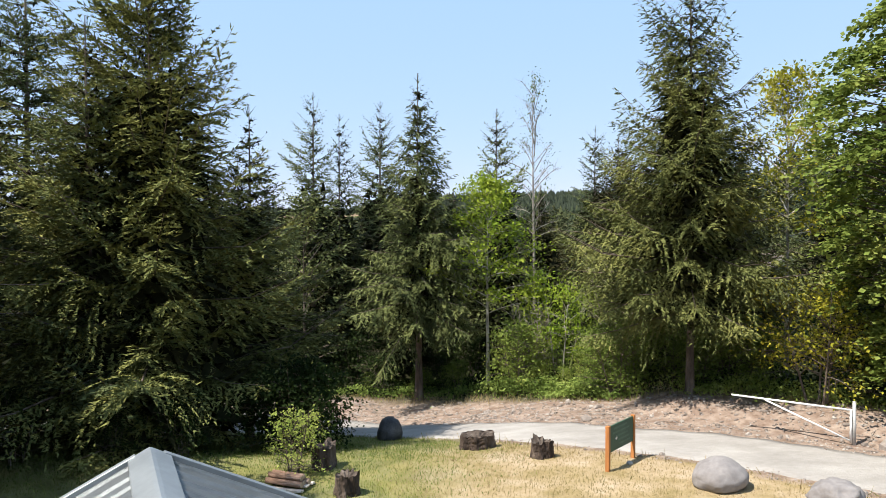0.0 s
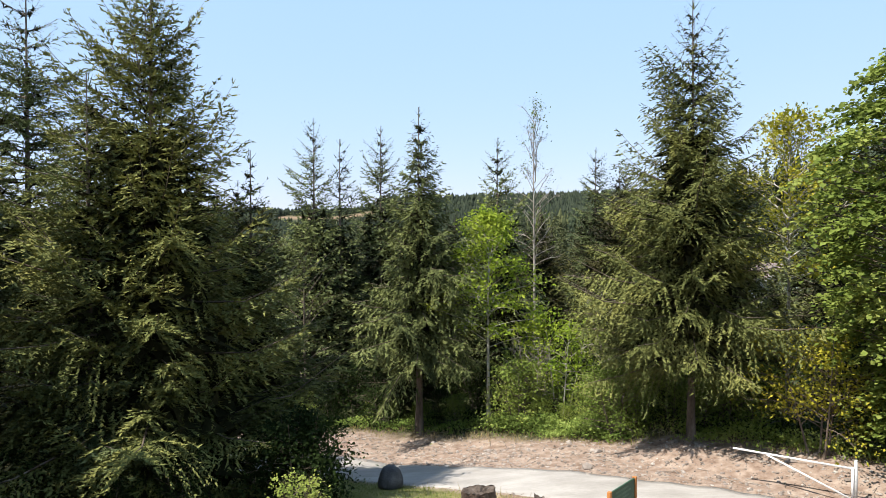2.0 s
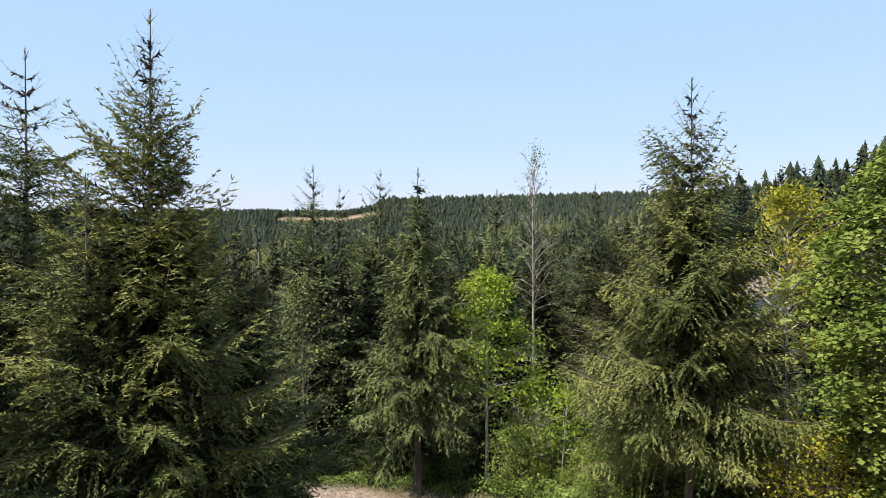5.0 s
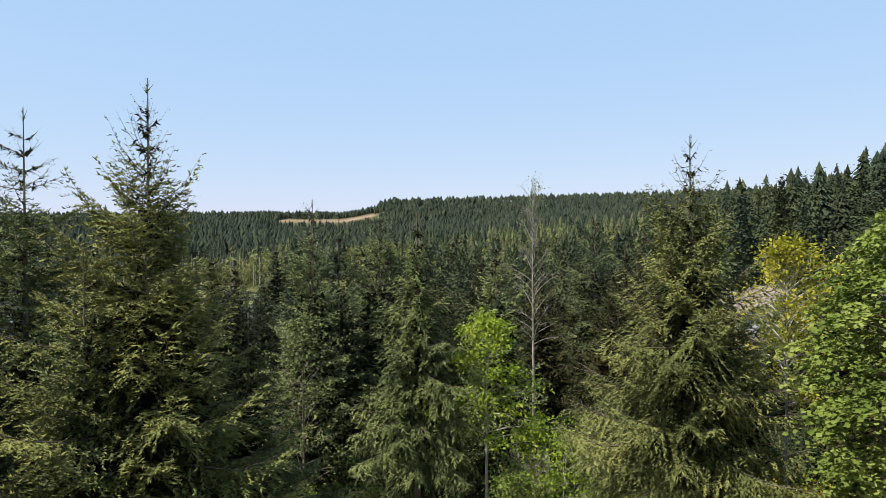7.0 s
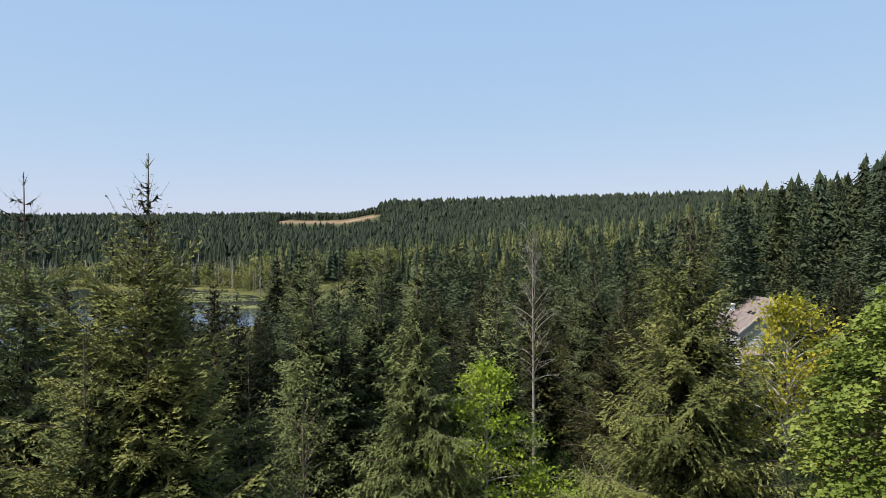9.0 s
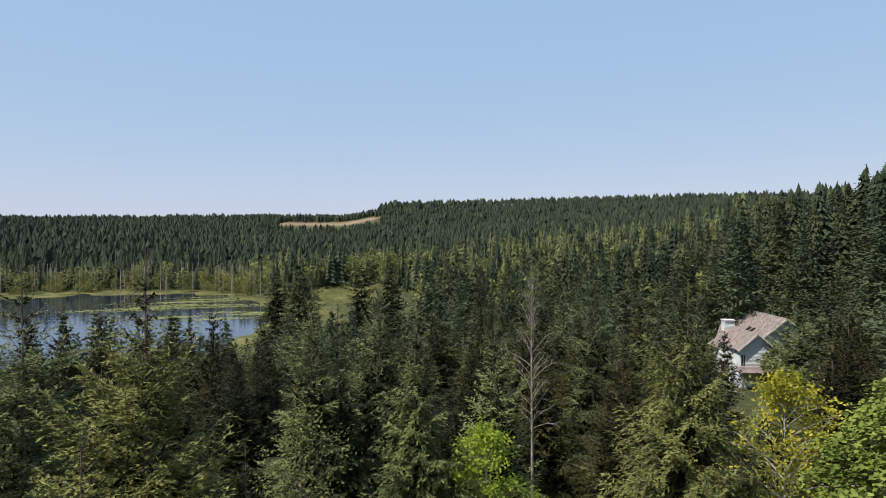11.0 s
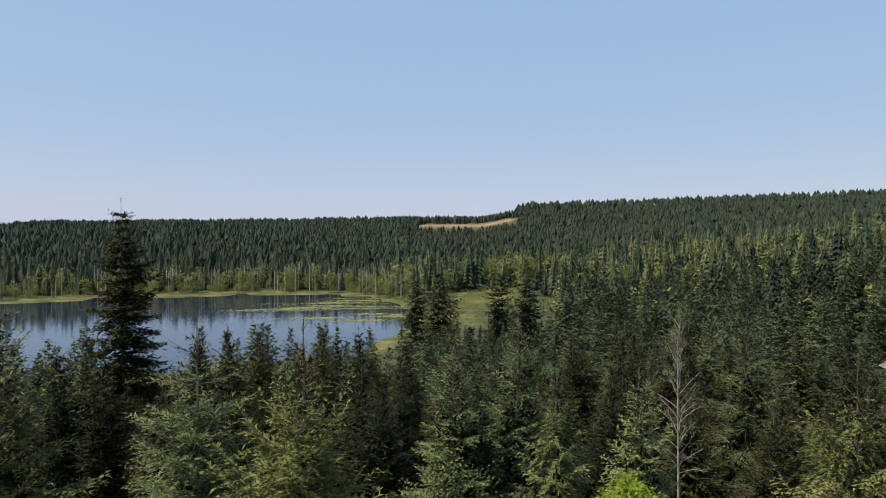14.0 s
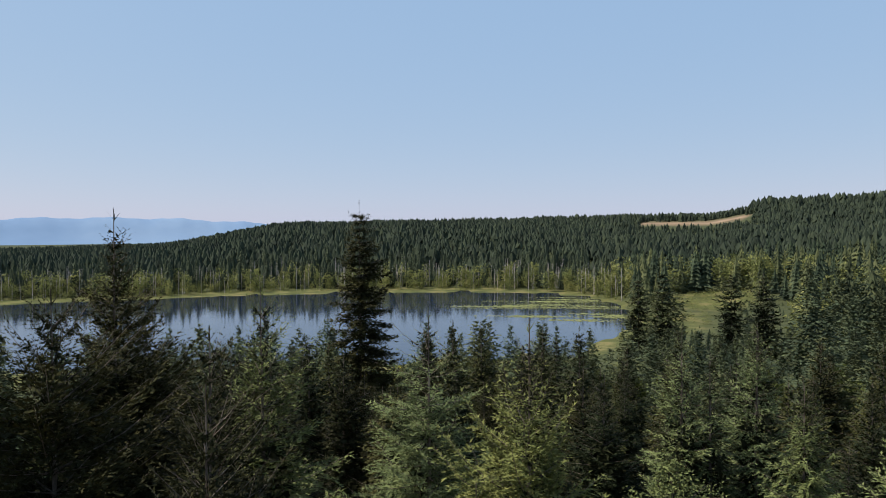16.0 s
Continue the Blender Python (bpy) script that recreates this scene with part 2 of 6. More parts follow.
def tubes(paths, radii, sides=5):
    """Tapered tubes along paths (n, k, 3) with radii (n, k): verts and quads."""
    paths, radii = np.asarray(paths, float), np.asarray(radii, float)
    n, k, _ = paths.shape
    tan = np.gradient(paths, axis=1)
    tan /= np.linalg.norm(tan, axis=2, keepdims=True) + 1e-9
    ref = np.where(np.abs(tan[..., 2:3]) > 0.9, np.array([1.0, 0, 0]), np.array([0, 0, 1.0]))
    a = np.cross(tan, ref)
    a /= np.linalg.norm(a, axis=2, keepdims=True) + 1e-9
    b = np.cross(tan, a)
    ang = np.arange(sides) * 2 * np.pi / sides
    ring = paths[:, :, None] + radii[:, :, None, None] * (a[:, :, None] * np.cos(ang)[:, None] + b[:, :, None] * np.sin(ang)[:, None])
    verts = ring.reshape(-1, 3)
    i = np.arange(n * k * sides).reshape(n, k, sides)
    j = np.roll(i, -1, axis=2)
    faces = np.stack([i[:, :-1], j[:, :-1], j[:, 1:], i[:, 1:]], -1).reshape(-1, 4)
    return verts, faces


def blades(rng, at, axis, length, width, flat=0.6, mid=0.5, fold=0.0):
    """Leaf-shaped diamonds: at and axis (n, 3), length and width (n)."""
    n = len(at)
    axis = axis / (np.linalg.norm(axis, axis=1, keepdims=True) + 1e-9)
    up = np.array([0, 0, 1.0]) + rng.normal(0, flat, (n, 3))
    side = np.cross(axis, up)
    side /= np.linalg.norm(side, axis=1, keepdims=True) + 1e-9
    lift = np.cross(side, axis) * (fold * width)[:, None]
    length, width = length[:, None], width[:, None]
    v = np.stack([at, at + axis * length * mid + side * width + lift, at + axis * length, at + axis * length * mid - side * width + lift], 1)
    return v.reshape(-1, 3), np.arange(4 * n).reshape(n, 4)


def spikes(rng, at, axis, length, width, flat=0.3):
    """Pointed needle sprays: triangles from at along axis."""
    n = len(at)
    axis = axis / (np.linalg.norm(axis, axis=1, keepdims=True) + 1e-9)
    side = np.cross(axis, np.array([0, 0, 1.0]) + rng.normal(0, flat, (n, 3)))
    side *= (width / (np.linalg.norm(side, axis=1) + 1e-9))[:, None]
    v = np.stack([at - side, at + side, at + axis * length[:, None]], 1)
    return v.reshape(-1, 3), np.arange(3 * n).reshape(n, 3)


# ---- terrain ----
LAKE = -20.0
RINGS = np.log([24, 36, 60, 110, 160, 230, 330, 500, 640, 820, 1000, 1300, 1700])
RISE = {
    62: (0, -0.3, -4, -12, -17, -19, -19.5, -19, -18.5, -18, -18, -17, -17),
    52: (0, -0.3, -4, -12, -17, -19.5, -20, -20, -14, -13, -14, -10, -16),
    40: (0, -0.2, -4, -12, -17, -19.5, -20, -19.5, -4, 4, 18, 30, 24),
    25: (0, -0.1, -3.5, -11, -16, -19, -20, -19.5, -4, 4, 16, 36, 30),
    9: (0, 0.0, -3, -9, -14, -16.5, -17, -15, -6, 0, 4, 40, 38),
    3: (0, 0.0, -3, -8, -13, -15, -15, -10, 0, 8, 18, 58, 55),
    -12: (0, 0.0, -2.5, -8, -12, -13, -9, 0, 10, 22, 35, 66, 64),
    -24: (0, -0.2, -2, -10, -9, -1, 6, 14, 22, 34, 45, 66, 66),
    -33: (0, 0.0, 0, -2, 2, 8, 14, 20, 28, 38, 45, 60, 60),
}
BEARS = np.array(sorted(RISE))
TABLE = np.array([RISE[b] for b in BEARS], float)
SHORE_B = np.array([13.5, 15, 18, 24, 32, 42, 48, 51, 55, 59, 63, 67, 71])
SHORE_NEAR = np.array([330, 285, 245, 228, 224, 226, 230, 232, 236, 244, 260, 290, 350])
SHORE_FAR = np.array([331, 420, 470, 495, 500, 500, 495, 485, 490, 500, 490, 450, 351])
ROAD = np.array([(-60, 46), (-30, 37), (-16, 33.2), (-9, 31.2), (-4.4, 29.0), (-1.3, 26.7), (1.6, 24.4), (3.9, 22.75), (5.9, 21.4), (7.7, 20.3), (9.3, 19.2),
                 (10.7, 18.2), (11.8, 17.4), (16, 14.0), (22, 7.0), (27, -6.0)], float)


def spline(points, n):
    """A smooth line through points, in n steps a span."""
    p = np.vstack([2 * points[0] - points[1], points, 2 * points[-1] - points[-2]])
    out = []
    for i in range(1, len(p) - 2):
        t = np.linspace(0, 1, n, endpoint=False)[:, None]
        a, b, c, d = p[i - 1], p[i], p[i + 1], p[i + 2]
        out.append(0.5 * (2 * b + (c - a) * t + (2 * a - 5 * b + 4 * c - d) * t ** 2 + (3 * b - a - 3 * c + d) * t ** 3))
    return np.vstack(out + [points[-1:]])


ROADLINE = spline(ROAD, 10)


def road_side(x, y):
    """Metres from the road's middle line; positive on the far, wooded side."""
    p = np.stack([np.ravel(x), np.ravel(y)], 1)
    a, b = ROADLINE[:-1], ROADLINE[1:]
    ab = b - a
    best, sign = np.full(len(p), 1e9), np.ones(len(p))
    for i in range(len(a)):
        ap = p - a[i]
        t = np.clip((ap @ ab[i]) / (ab[i] @ ab[i]), 0, 1)
        q = ap - t[:, None] * ab[i]
        dist = np.hypot(q[:, 0], q[:, 1])
        s = np.where(ab[i][0] * ap[:, 1] - ab[i][1] * ap[:, 0] > 0, 1.0, -1.0)
        better = dist < best
        best, sign = np.where(better, dist, best), np.where(better, s, sign)
    return (best * sign).reshape(np.shape(x))


def smooth(a, b, v):
    t = np.clip((v - a) / (b - a), 0, 1)
    return t * t * (3 - 2 * t)


def wobble(x, y, size, seed=0.0):
    """Cheap smooth noise, about -1 to 1."""
    x, y = x / size + seed, y / size - seed * 1.7
    return (np.sin(x * 1.0 + 1.3 * np.sin(y * 0.7)) + np.sin(y * 1.1 + 1.7 * np.sin(x * 0.6 + 2)) + np.sin((x + y) * 1.9 + 0.5) * 0.5) / 2.5


def lake_depth(bear, dist):
    """Metres inside the shoreline; negative outside."""
    near = np.interp(bear, SHORE_B, SHORE_NEAR) + 6 * np.sin(bear * 0.9) + 3 * np.sin(bear * 2.3)
    far = np.interp(bear, SHORE_B, SHORE_FAR) + 5 * np.sin(bear * 0.7 + 1) + 3 * np.sin(bear * 1.9)
    m = np.minimum(dist - near, far - dist)
    side = np.minimum(bear - 13.5, 71 - bear) * 7.0
    return np.minimum(m, side)


def height(x, y):
    """The ground's height, and the weights of its covers."""
    x, y = np.asarray(x, float), np.asarray(y, float)
    dist, bear = np.hypot(x, y), np.degrees(np.arctan2(-x, y))
    b = np.clip(bear, BEARS[0], BEARS[-1])
    l = np.log(np.maximum(dist, 1.0))
    j = np.clip(np.searchsorted(BEARS, b) - 1, 0, len(BEARS) - 2)
    f = (b - BEARS[j]) / (BEARS[j + 1] - BEARS[j])
    f = f * f * (3 - 2 * f)
    i = np.clip(np.searchsorted(RINGS, l) - 1, 0, len(RINGS) - 2)
    g = np.clip((l - RINGS[i]) / (RINGS[i + 1] - RINGS[i]), 0, 1)
    h = (TABLE[j, i] * (1 - g) + TABLE[j, i + 1] * g) * (1 - f) + (TABLE[j + 1, i] * (1 - g) + TABLE[j + 1, i + 1] * g) * f
    front = smooth(-0.25, 0.25, y / np.maximum(dist, 1))
    h = h * front - 2.0 * (1 - front) * smooth(40, 400, dist)
    h = h + wobble(x, y, 30) * 0.5 * smooth(30, 120, dist) + wobble(x, y, 140, 3) * 3.0 * smooth(300, 900, dist) * (h > -15)
    h = h + 5.0 * smooth(520, 900, dist) * front
    m = np.where(front > 0.5, lake_depth(bear, dist), -999.0)
    w = smooth(25, 110, -m)
    h = np.where(m > -110, w * h + (1 - w) * (LAKE + 0.35 + 0.006 * np.maximum(-m, 0)), h)
    h = np.where(m > 0, LAKE + 0.35 - 2.5 * smooth(0, 12, m), h)
    s = road_side(x, y)
    near = 1 - smooth(45, 60, dist)
    fall = np.interp(x, [-12, -2.5, 0.5, 4.5, 6.7, 8.7, 11.5], [1.3, 1.2, 1.0, 0.5, 0.38, 0.14, 0.05]) * np.clip((y - 19) / 11, 0, 1) * (1 - smooth(37, 62, dist))
    mound = 0.40 * smooth(6.5, 9.0, x) * smooth(2.5, 4.5, s) * (1 - smooth(7.5, 12, s))
    h = h - 1.75 * fall + (mound + 0.09 * wobble(x, y, 0.9) * smooth(1.8, 2.8, s) * (1 - smooth(6, 8, s))) * near
    h = h + 0.03 * wobble(x, y, 1.3, 5) * near * smooth(1.7, 2.4, np.abs(s))
    lawn = near * (s < 0) * smooth(1.5, 1.9, -s)
    dirt = near * smooth(1.1, 1.8, s) * (1 - smooth(5.2, 6.8, s + 0.5 * wobble(x, y, 0.7, 2)))
    dirt = np.maximum(dirt, near * (np.abs(s) < 2.0) * 0.9)
    turf = 0.75 * lawn * smooth(-1.0, 3.0, -x + 0.9 + (y - 18) * 0.35 + 1.0 * wobble(x, y, 1.1, 4))
    marsh = (m > -45) * (1 - smooth(25, 45, -m))
    marsh = np.maximum(marsh, (front > 0.5) * (1 - smooth(0.7, 1.1, np.hypot((bear - 8.0) / 3.7, (dist - 420) / 42))))
    field = ((bear > 5.6) & (bear < 13.0) & (dist > 1216 + (bear - 5.2) * 3) & (dist < 1300 - (bear - 5.2) * 4)).astype(float)
    return h, dict(lawn=lawn, turf=turf, dirt=dirt, marsh=marsh, field=field)


def ground_at(x, y):
    return float(height(np.array([x]), np.array([y]))[0][0])


def build_ground():
    radii = np.concatenate([[0.004, 0.5], np.arange(2, 14, 1.0), np.arange(14, 32, 0.3), np.geomspace(32, 4700, 110)])
    angles = np.radians(np.concatenate([np.arange(-75, 75, 0.8), np.arange(75, 285, 6.0)]))
    r, a = np.meshgrid(radii, angles, indexing="ij")
    x, y = -r * np.sin(a), r * np.cos(a)
    h, covers = height(x, y)
    verts = np.stack([x, y, h], -1).reshape(-1, 3)
    nr, na = r.shape
    i = np.arange(nr * na).reshape(nr, na)
    j = np.roll(i, -1, axis=1)
    quads = np.stack([i[:-1], i[1:], j[1:], j[:-1]], -1).reshape(-1, 4)[:, ::-1]
    verts = np.vstack([verts, [[0, 0, 0]]])
    me = mesh_of("ground", verts, quads, True)
    for name, w in covers.items():
        at = me.attributes.new(name, "FLOAT", "POINT")
        at.data.foreach_set("value", np.append(w.ravel(), 1.0).astype(np.float32))
    ob = part("ground", me, M_GROUND)
    tagged(ob, "dry summer lawn, stony dirt bank and dark forest floor", "ground", kind="structure")


build_ground()


def build_road():
    line = ROADLINE[4:-4]
    tan = np.gradient(line, axis=0)
    tan /= np.linalg.norm(tan, axis=1, keepdims=True)
    nrm = np.stack([-tan[:, 1], tan[:, 0]], 1)
    verts, k = [], 9
    for i, (p, q) in enumerate(zip(line, nrm)):
        w = 1.62 + 0.4 * float(smooth(-3, 5, -p[0])) + 0.06 * math.sin(i * 0.9)
        for s in np.linspace(-1, 1, k):
            x, y = p + q * s * w
            verts.append((x, y, 0.05 - 0.045 * abs(s) ** 3 - 0.012 * math.exp(-((abs(s) - 0.5) / 0.12) ** 2)))
    n = len(line)
    verts = np.array(verts)
    z, _ = height(verts[:, 0], verts[:, 1])
    verts[:, 2] += z
    top = verts.reshape(n, k, 3)
    skirt = top[:, [0, -1]] - np.array([0, 0, 0.2])
    grid = np.concatenate([skirt[:, :1], top, skirt[:, 1:]], 1)
    i = np.arange(n * (k + 2)).reshape(n, k + 2)
    quads = np.stack([i[:-1, :-1], i[:-1, 1:], i[1:, 1:], i[1:, :-1]], -1).reshape(-1, 4)[:, ::-1]
    tagged(part("road", mesh_of("road", grid.reshape(-1, 3), quads, True), M_GRAVEL), "pale grey compacted gravel forest road", "road", kind="structure")


build_road()


def build_lake():
    bears = np.radians(np.arange(11, 67, 1.0))
    radii = np.linspace(205, 530, 30)
    r, a = np.meshgrid(radii, bears, indexing="ij")
    v = np.stack([-r * np.sin(a), r * np.cos(a), np.full(r.shape, LAKE)], -1).reshape(-1, 3)
    i = np.arange(r.size).reshape(r.shape)
    q = np.stack([i[:-1, :-1], i[1:, :-1], i[1:, 1:], i[:-1, 1:]], -1).reshape(-1, 4)[:, ::-1]
    tagged(part("lake", mesh_of("lake", v, q, True), M_LAKE), "still dark lake water reflecting the woods and sky", "lake", kind="structure")


build_lake()


# ---- trees ----
def conifer_shape(rng, H, R, base=0.08, nb=220, twig=0.16, bunch=0.09, nl=0.2, nw=0.045, droop=0.25, rise=52, tip=0.22, inner=0.12, power=0.95, hang=0.0, rings=4, cap=99.0, heart=0.0,
                  whorl=0.62, fluff=0.38, lobe=0.14, heart_top=0.68, airy=0.0):
    """Needle sprays of a conifer, and the paths and radii of its branches: whorls of boughs with side twigs, each twig set round with short sprays."""
    hb = base * H
    s = (np.arange(nb) + rng.uniform(0, 1, nb)) / nb
    h = hb + (H * 0.945 - hb) * s
    h = np.where(rng.random(nb) < 0.8, np.round(h / whorl) * whorl + rng.normal(0, 0.06, nb), h)
    h = np.clip(h, hb * 0.8, H - 0.75 * whorl)
    h = h[(h < 0.8 * H) | (rng.random(nb) > airy)]
    nb = len(h)
    s = np.clip((h - hb) / (H - hb), 0, 1)
    az = np.arange(nb) * 2.39996 + rng.normal(0, 0.35, nb)
    side_growth = 1 + lobe * np.sin(az + rng.uniform(0, 6)) + lobe * np.sin(az * 3 + s * 8 + rng.uniform(0, 6))
    L = np.minimum(R * (1 - s) ** power, cap) * rng.uniform(0.6, 1.18, nb) * side_growth * (0.6 + 0.4 * np.clip(s / 0.12, 0, 1)) + 0.010 * H
    el = np.radians(-8 + rise * s ** 1.1 + rng.normal(0, 8, nb))
    dr, up = droop * (1 - s) * rng.uniform(0.6, 1.4, nb), tip * rng.uniform(0.5, 1.5, nb)
    fine = np.clip((1 - s) / 0.25, 0.42 if airy else 0.55, 1.0)
    out = np.stack([np.cos(az), np.sin(az), np.zeros(nb)], 1)

    def along(k, u):
        r = L[k] * u * np.cos(el[k])
        z = h[k] + L[k] * (u * np.sin(el[k]) - dr[k] * u ** 2 + up[k] * u ** 3)
        return np.concatenate([out[k, :2] * r[:, None], z[:, None]], 1)

    cnt = np.maximum(3, (2 * L / twig * (fine if airy else 1.0)).astype(int))
    k = np.repeat(np.arange(nb), cnt)
    order = np.arange(len(k)) - np.repeat(np.cumsum(cnt) - cnt, cnt)
    u = np.clip(inner + (1 - inner) * (order + rng.random(len(k))) / cnt[k], 0, 0.99)
    p = along(k, u)
    tan = along(k, np.minimum(u + 0.04, 1.03)) - p
    tan /= np.linalg.norm(tan, axis=1, keepdims=True)
    side = np.stack([-out[k, 1], out[k, 0], np.zeros(len(k))], 1) * np.where(order % 2 == 0, 1, -1)[:, None]
    tl = np.clip(0.46 * L[k] * (1 - u) * rng.uniform(0.5, 1.25, len(k)) + 0.04 * L[k] + 0.3 * nl, nl * 0.4, 0.40 * L[k] + 0.4 * nl)
    d = tan * 0.66 + side * 0.62 + np.stack([np.zeros(len(k)), np.zeros(len(k)), rng.normal(-0.10 - hang, 0.24, len(k))], 1)
    d /= np.linalg.norm(d, axis=1, keepdims=True)
    nbun = np.maximum(2, (tl / bunch).astype(int))
    q = np.repeat(np.arange(len(k)), nbun)
    o2 = np.arange(len(q)) - np.repeat(np.cumsum(nbun) - nbun, nbun)
    v = (o2 + rng.uniform(0.2, 1.0, len(q))) / nbun[q]
    at = p[q] + d[q] * (tl[q] * v)[:, None]
    at[:, 2] -= (0.20 + hang) * tl[q] * v ** 2
    across = np.cross(d[q], [0, 0, 1.0])
    over = np.cross(across, d[q])
    turn = rng.uniform(0, 2 * np.pi, len(q))
    axis = d[q] * 0.8 + across * (0.8 * np.cos(turn))[:, None] + over * (fluff * np.sin(turn) + 0.08)[:, None]
    axis[:, 2] -= hang * 0.8
    small = fine[k][q]
    foliage = [spikes(rng, at, axis, nl * small * rng.uniform(0.6, 1.3, len(q)), nw * small * rng.uniform(0.7, 1.3, len(q)), 0.5)]
    # inner twigs under the live sprays, to fill the crown and block light
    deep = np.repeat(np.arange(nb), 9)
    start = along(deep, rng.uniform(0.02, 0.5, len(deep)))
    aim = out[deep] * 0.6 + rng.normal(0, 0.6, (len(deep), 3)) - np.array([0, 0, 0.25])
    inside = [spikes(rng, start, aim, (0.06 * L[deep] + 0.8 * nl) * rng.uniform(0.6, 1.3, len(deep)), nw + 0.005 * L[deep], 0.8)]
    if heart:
        # more such twigs round the stem make the core opaque
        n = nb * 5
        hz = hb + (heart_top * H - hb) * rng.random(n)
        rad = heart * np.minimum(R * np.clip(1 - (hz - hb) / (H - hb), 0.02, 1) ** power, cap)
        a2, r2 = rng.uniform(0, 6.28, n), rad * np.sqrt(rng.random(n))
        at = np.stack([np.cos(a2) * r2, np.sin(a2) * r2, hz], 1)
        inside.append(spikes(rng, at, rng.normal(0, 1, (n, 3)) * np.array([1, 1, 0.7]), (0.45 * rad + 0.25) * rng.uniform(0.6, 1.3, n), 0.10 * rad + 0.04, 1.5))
    # the bare leading shoot with a few thin upright side shoots
    lead = 26
    z = H - 0.85 * whorl * rng.random(lead)
    a2 = rng.uniform(0, 6.28, lead)
    foliage.append(spikes(rng, np.stack([0 * z, 0 * z, z], 1), np.stack([np.cos(a2) * 0.5, np.sin(a2) * 0.5, np.ones(lead)], 1), min(nl, 0.16) * rng.uniform(0.4, 0.8, lead), np.full(lead, min(nw, 0.02) * 0.5), 0.5))
    a2 = np.arange(4) * 1.6 + rng.uniform(0, 6)
    foliage.append(spikes(rng, np.stack([0 * a2, 0 * a2, np.full(4, H - 0.75 * whorl)], 1), np.stack([np.cos(a2) * 0.75, np.sin(a2) * 0.75, np.ones(4)], 1), whorl * rng.uniform(0.55, 0.9, 4), np.full(4, 0.022), 0.5))
    us = np.linspace(0, 1, rings)
    kk = np.repeat(np.arange(nb), rings)
    paths = along(kk, np.tile(us, nb)).reshape(nb, rings, 3)
    radii = (0.006 + 0.0085 * L)[:, None] * (1.0 - 0.85 * us)
    return joined(foliage), joined(inside), paths, radii


def trunk_shape(rng, H, r, sides=9, rings=10, bend=0.06, top=0.02):
    t = np.linspace(0, 1, rings)
    path = np.stack([bend * np.sin(t * 3 + rng.uniform(0, 6)) * t, bend * np.sin(t * 4 + rng.uniform(0, 6)) * t, t * H - 0.25 * (1 - t)], 1)
    rad = r * (1 - t) ** 1.15 * (1 + 0.35 * np.exp(-t * 25)) + top
    return tubes(path[None], rad[None], sides)


def conifer(seed, m, H, R, foliage, label, category="fir tree", group="", bark=None, trunk_r=None, **shape):
    rng = np.random.default_rng(seed)
    root = thing("fir_tree", m, label, category, group)
    (v, f), inside, paths, radii = conifer_shape(rng, H, R, **shape)
    part("crown", mesh_of("crown", v, f), foliage, root)
    tagged(part("deadwood", mesh_of("deadwood", *inside), M_CROWNSHADE, root, "inner twigs coloured near black for the shade inside the crown"), kind="stuff")
    part("trunk", mesh_of("trunk", *trunk_shape(rng, H, trunk_r or 0.011 * H, top=0.014), True), bark or M_BARK, root)
    tagged(part("branchwork", mesh_of("branchwork", *tubes(paths, radii, 3), True), bark or M_BARK, root), kind="stuff")
    return root


def standing(x, y, turn=0.0, size=1.0, sink=0.05):
    return Matrix.Translation((x, y, ground_at(x, y) - sink)) @ Matrix.Rotation(turn, 4, "Z") @ Matrix.Scale(size, 4)


def fir_top(x, y, top):
    """The height of a tree at (x, y) whose tip is at that level."""
    return top - ground_at(x, y)


# the firs by the road
BIG = dict(twig=0.19, bunch=0.046, nl=0.17, nw=0.032, airy=0.38)
MID = dict(twig=0.22, bunch=0.062, nl=0.20, nw=0.038, rings=3, heart=0.45, power=0.7)
SHADE_CASTER = dict(twig=0.8, bunch=0.3, nl=0.9, nw=0.27, rings=2, heart=0.45)
FARTHER = dict(twig=0.33, bunch=0.13, nl=0.36, nw=0.08, rings=2, heart=0.3)
OLD = dict(base=0.12, nb=110, twig=0.7, bunch=0.25, nl=0.8, nw=0.2, rise=15, power=0.5, rings=2, heart=0.35, whorl=1.4, lobe=0.25)
conifer(11, standing(-9.3, 22.3), fir_top(-9.3, 22.3, 17.9), 6.9, M_FIR, "broad dark green fir with boughs down to the lawn", base=0.04, nb=280, rise=58, hang=0.1, droop=0.26, tip=0.34, power=1.0, cap=6.2, heart=0.42, heart_top=0.62, **BIG)
conifer(47, standing(-7.0, 25.2), fir_top(-7.0, 25.2, 10.9), 3.1, M_FIR, "dark fir growing in the shade of a broader one", base=0.16, nb=150, rise=45, heart=0.3, **BIG)
conifer(12, standing(-15.3, 25.8), fir_top(-15.3, 25.8, 17.6), 5.2, M_FIR_BLUE, "tall blue-green fir with a thin pointed top", base=0.08, nb=200, rise=32, power=0.66, heart=0.12, heart_top=0.5, **BIG)
conifer(13, standing(-10.4, 20.6), 12.9, 3.6, M_FIR_BLUE, "younger blue-green fir pressed against a larger one", base=0.08, nb=130, rise=45, heart=0.25, **BIG)
conifer(14, standing(9.15, 25.9), fir_top(9.15, 25.9, 16.6), 4.7, M_FIR, "roadside fir with drooping lit boughs and bare lower trunk", trunk_r=0.135, base=0.19, nb=245, rise=50, hang=0.26, droop=0.26, tip=0.3, power=0.85, heart=0.38, **BIG)
conifer(15, standing(-1.2, 34.4), fir_top(-1.2, 34.4, 14.1), 3.9, M_CEDAR, "olive green fir with hanging sprays and a bare trunk", base=0.24, nb=150, twig=0.22, bunch=0.055, nl=0.25, nw=0.040, hang=0.3, droop=0.3, heart=0.25)
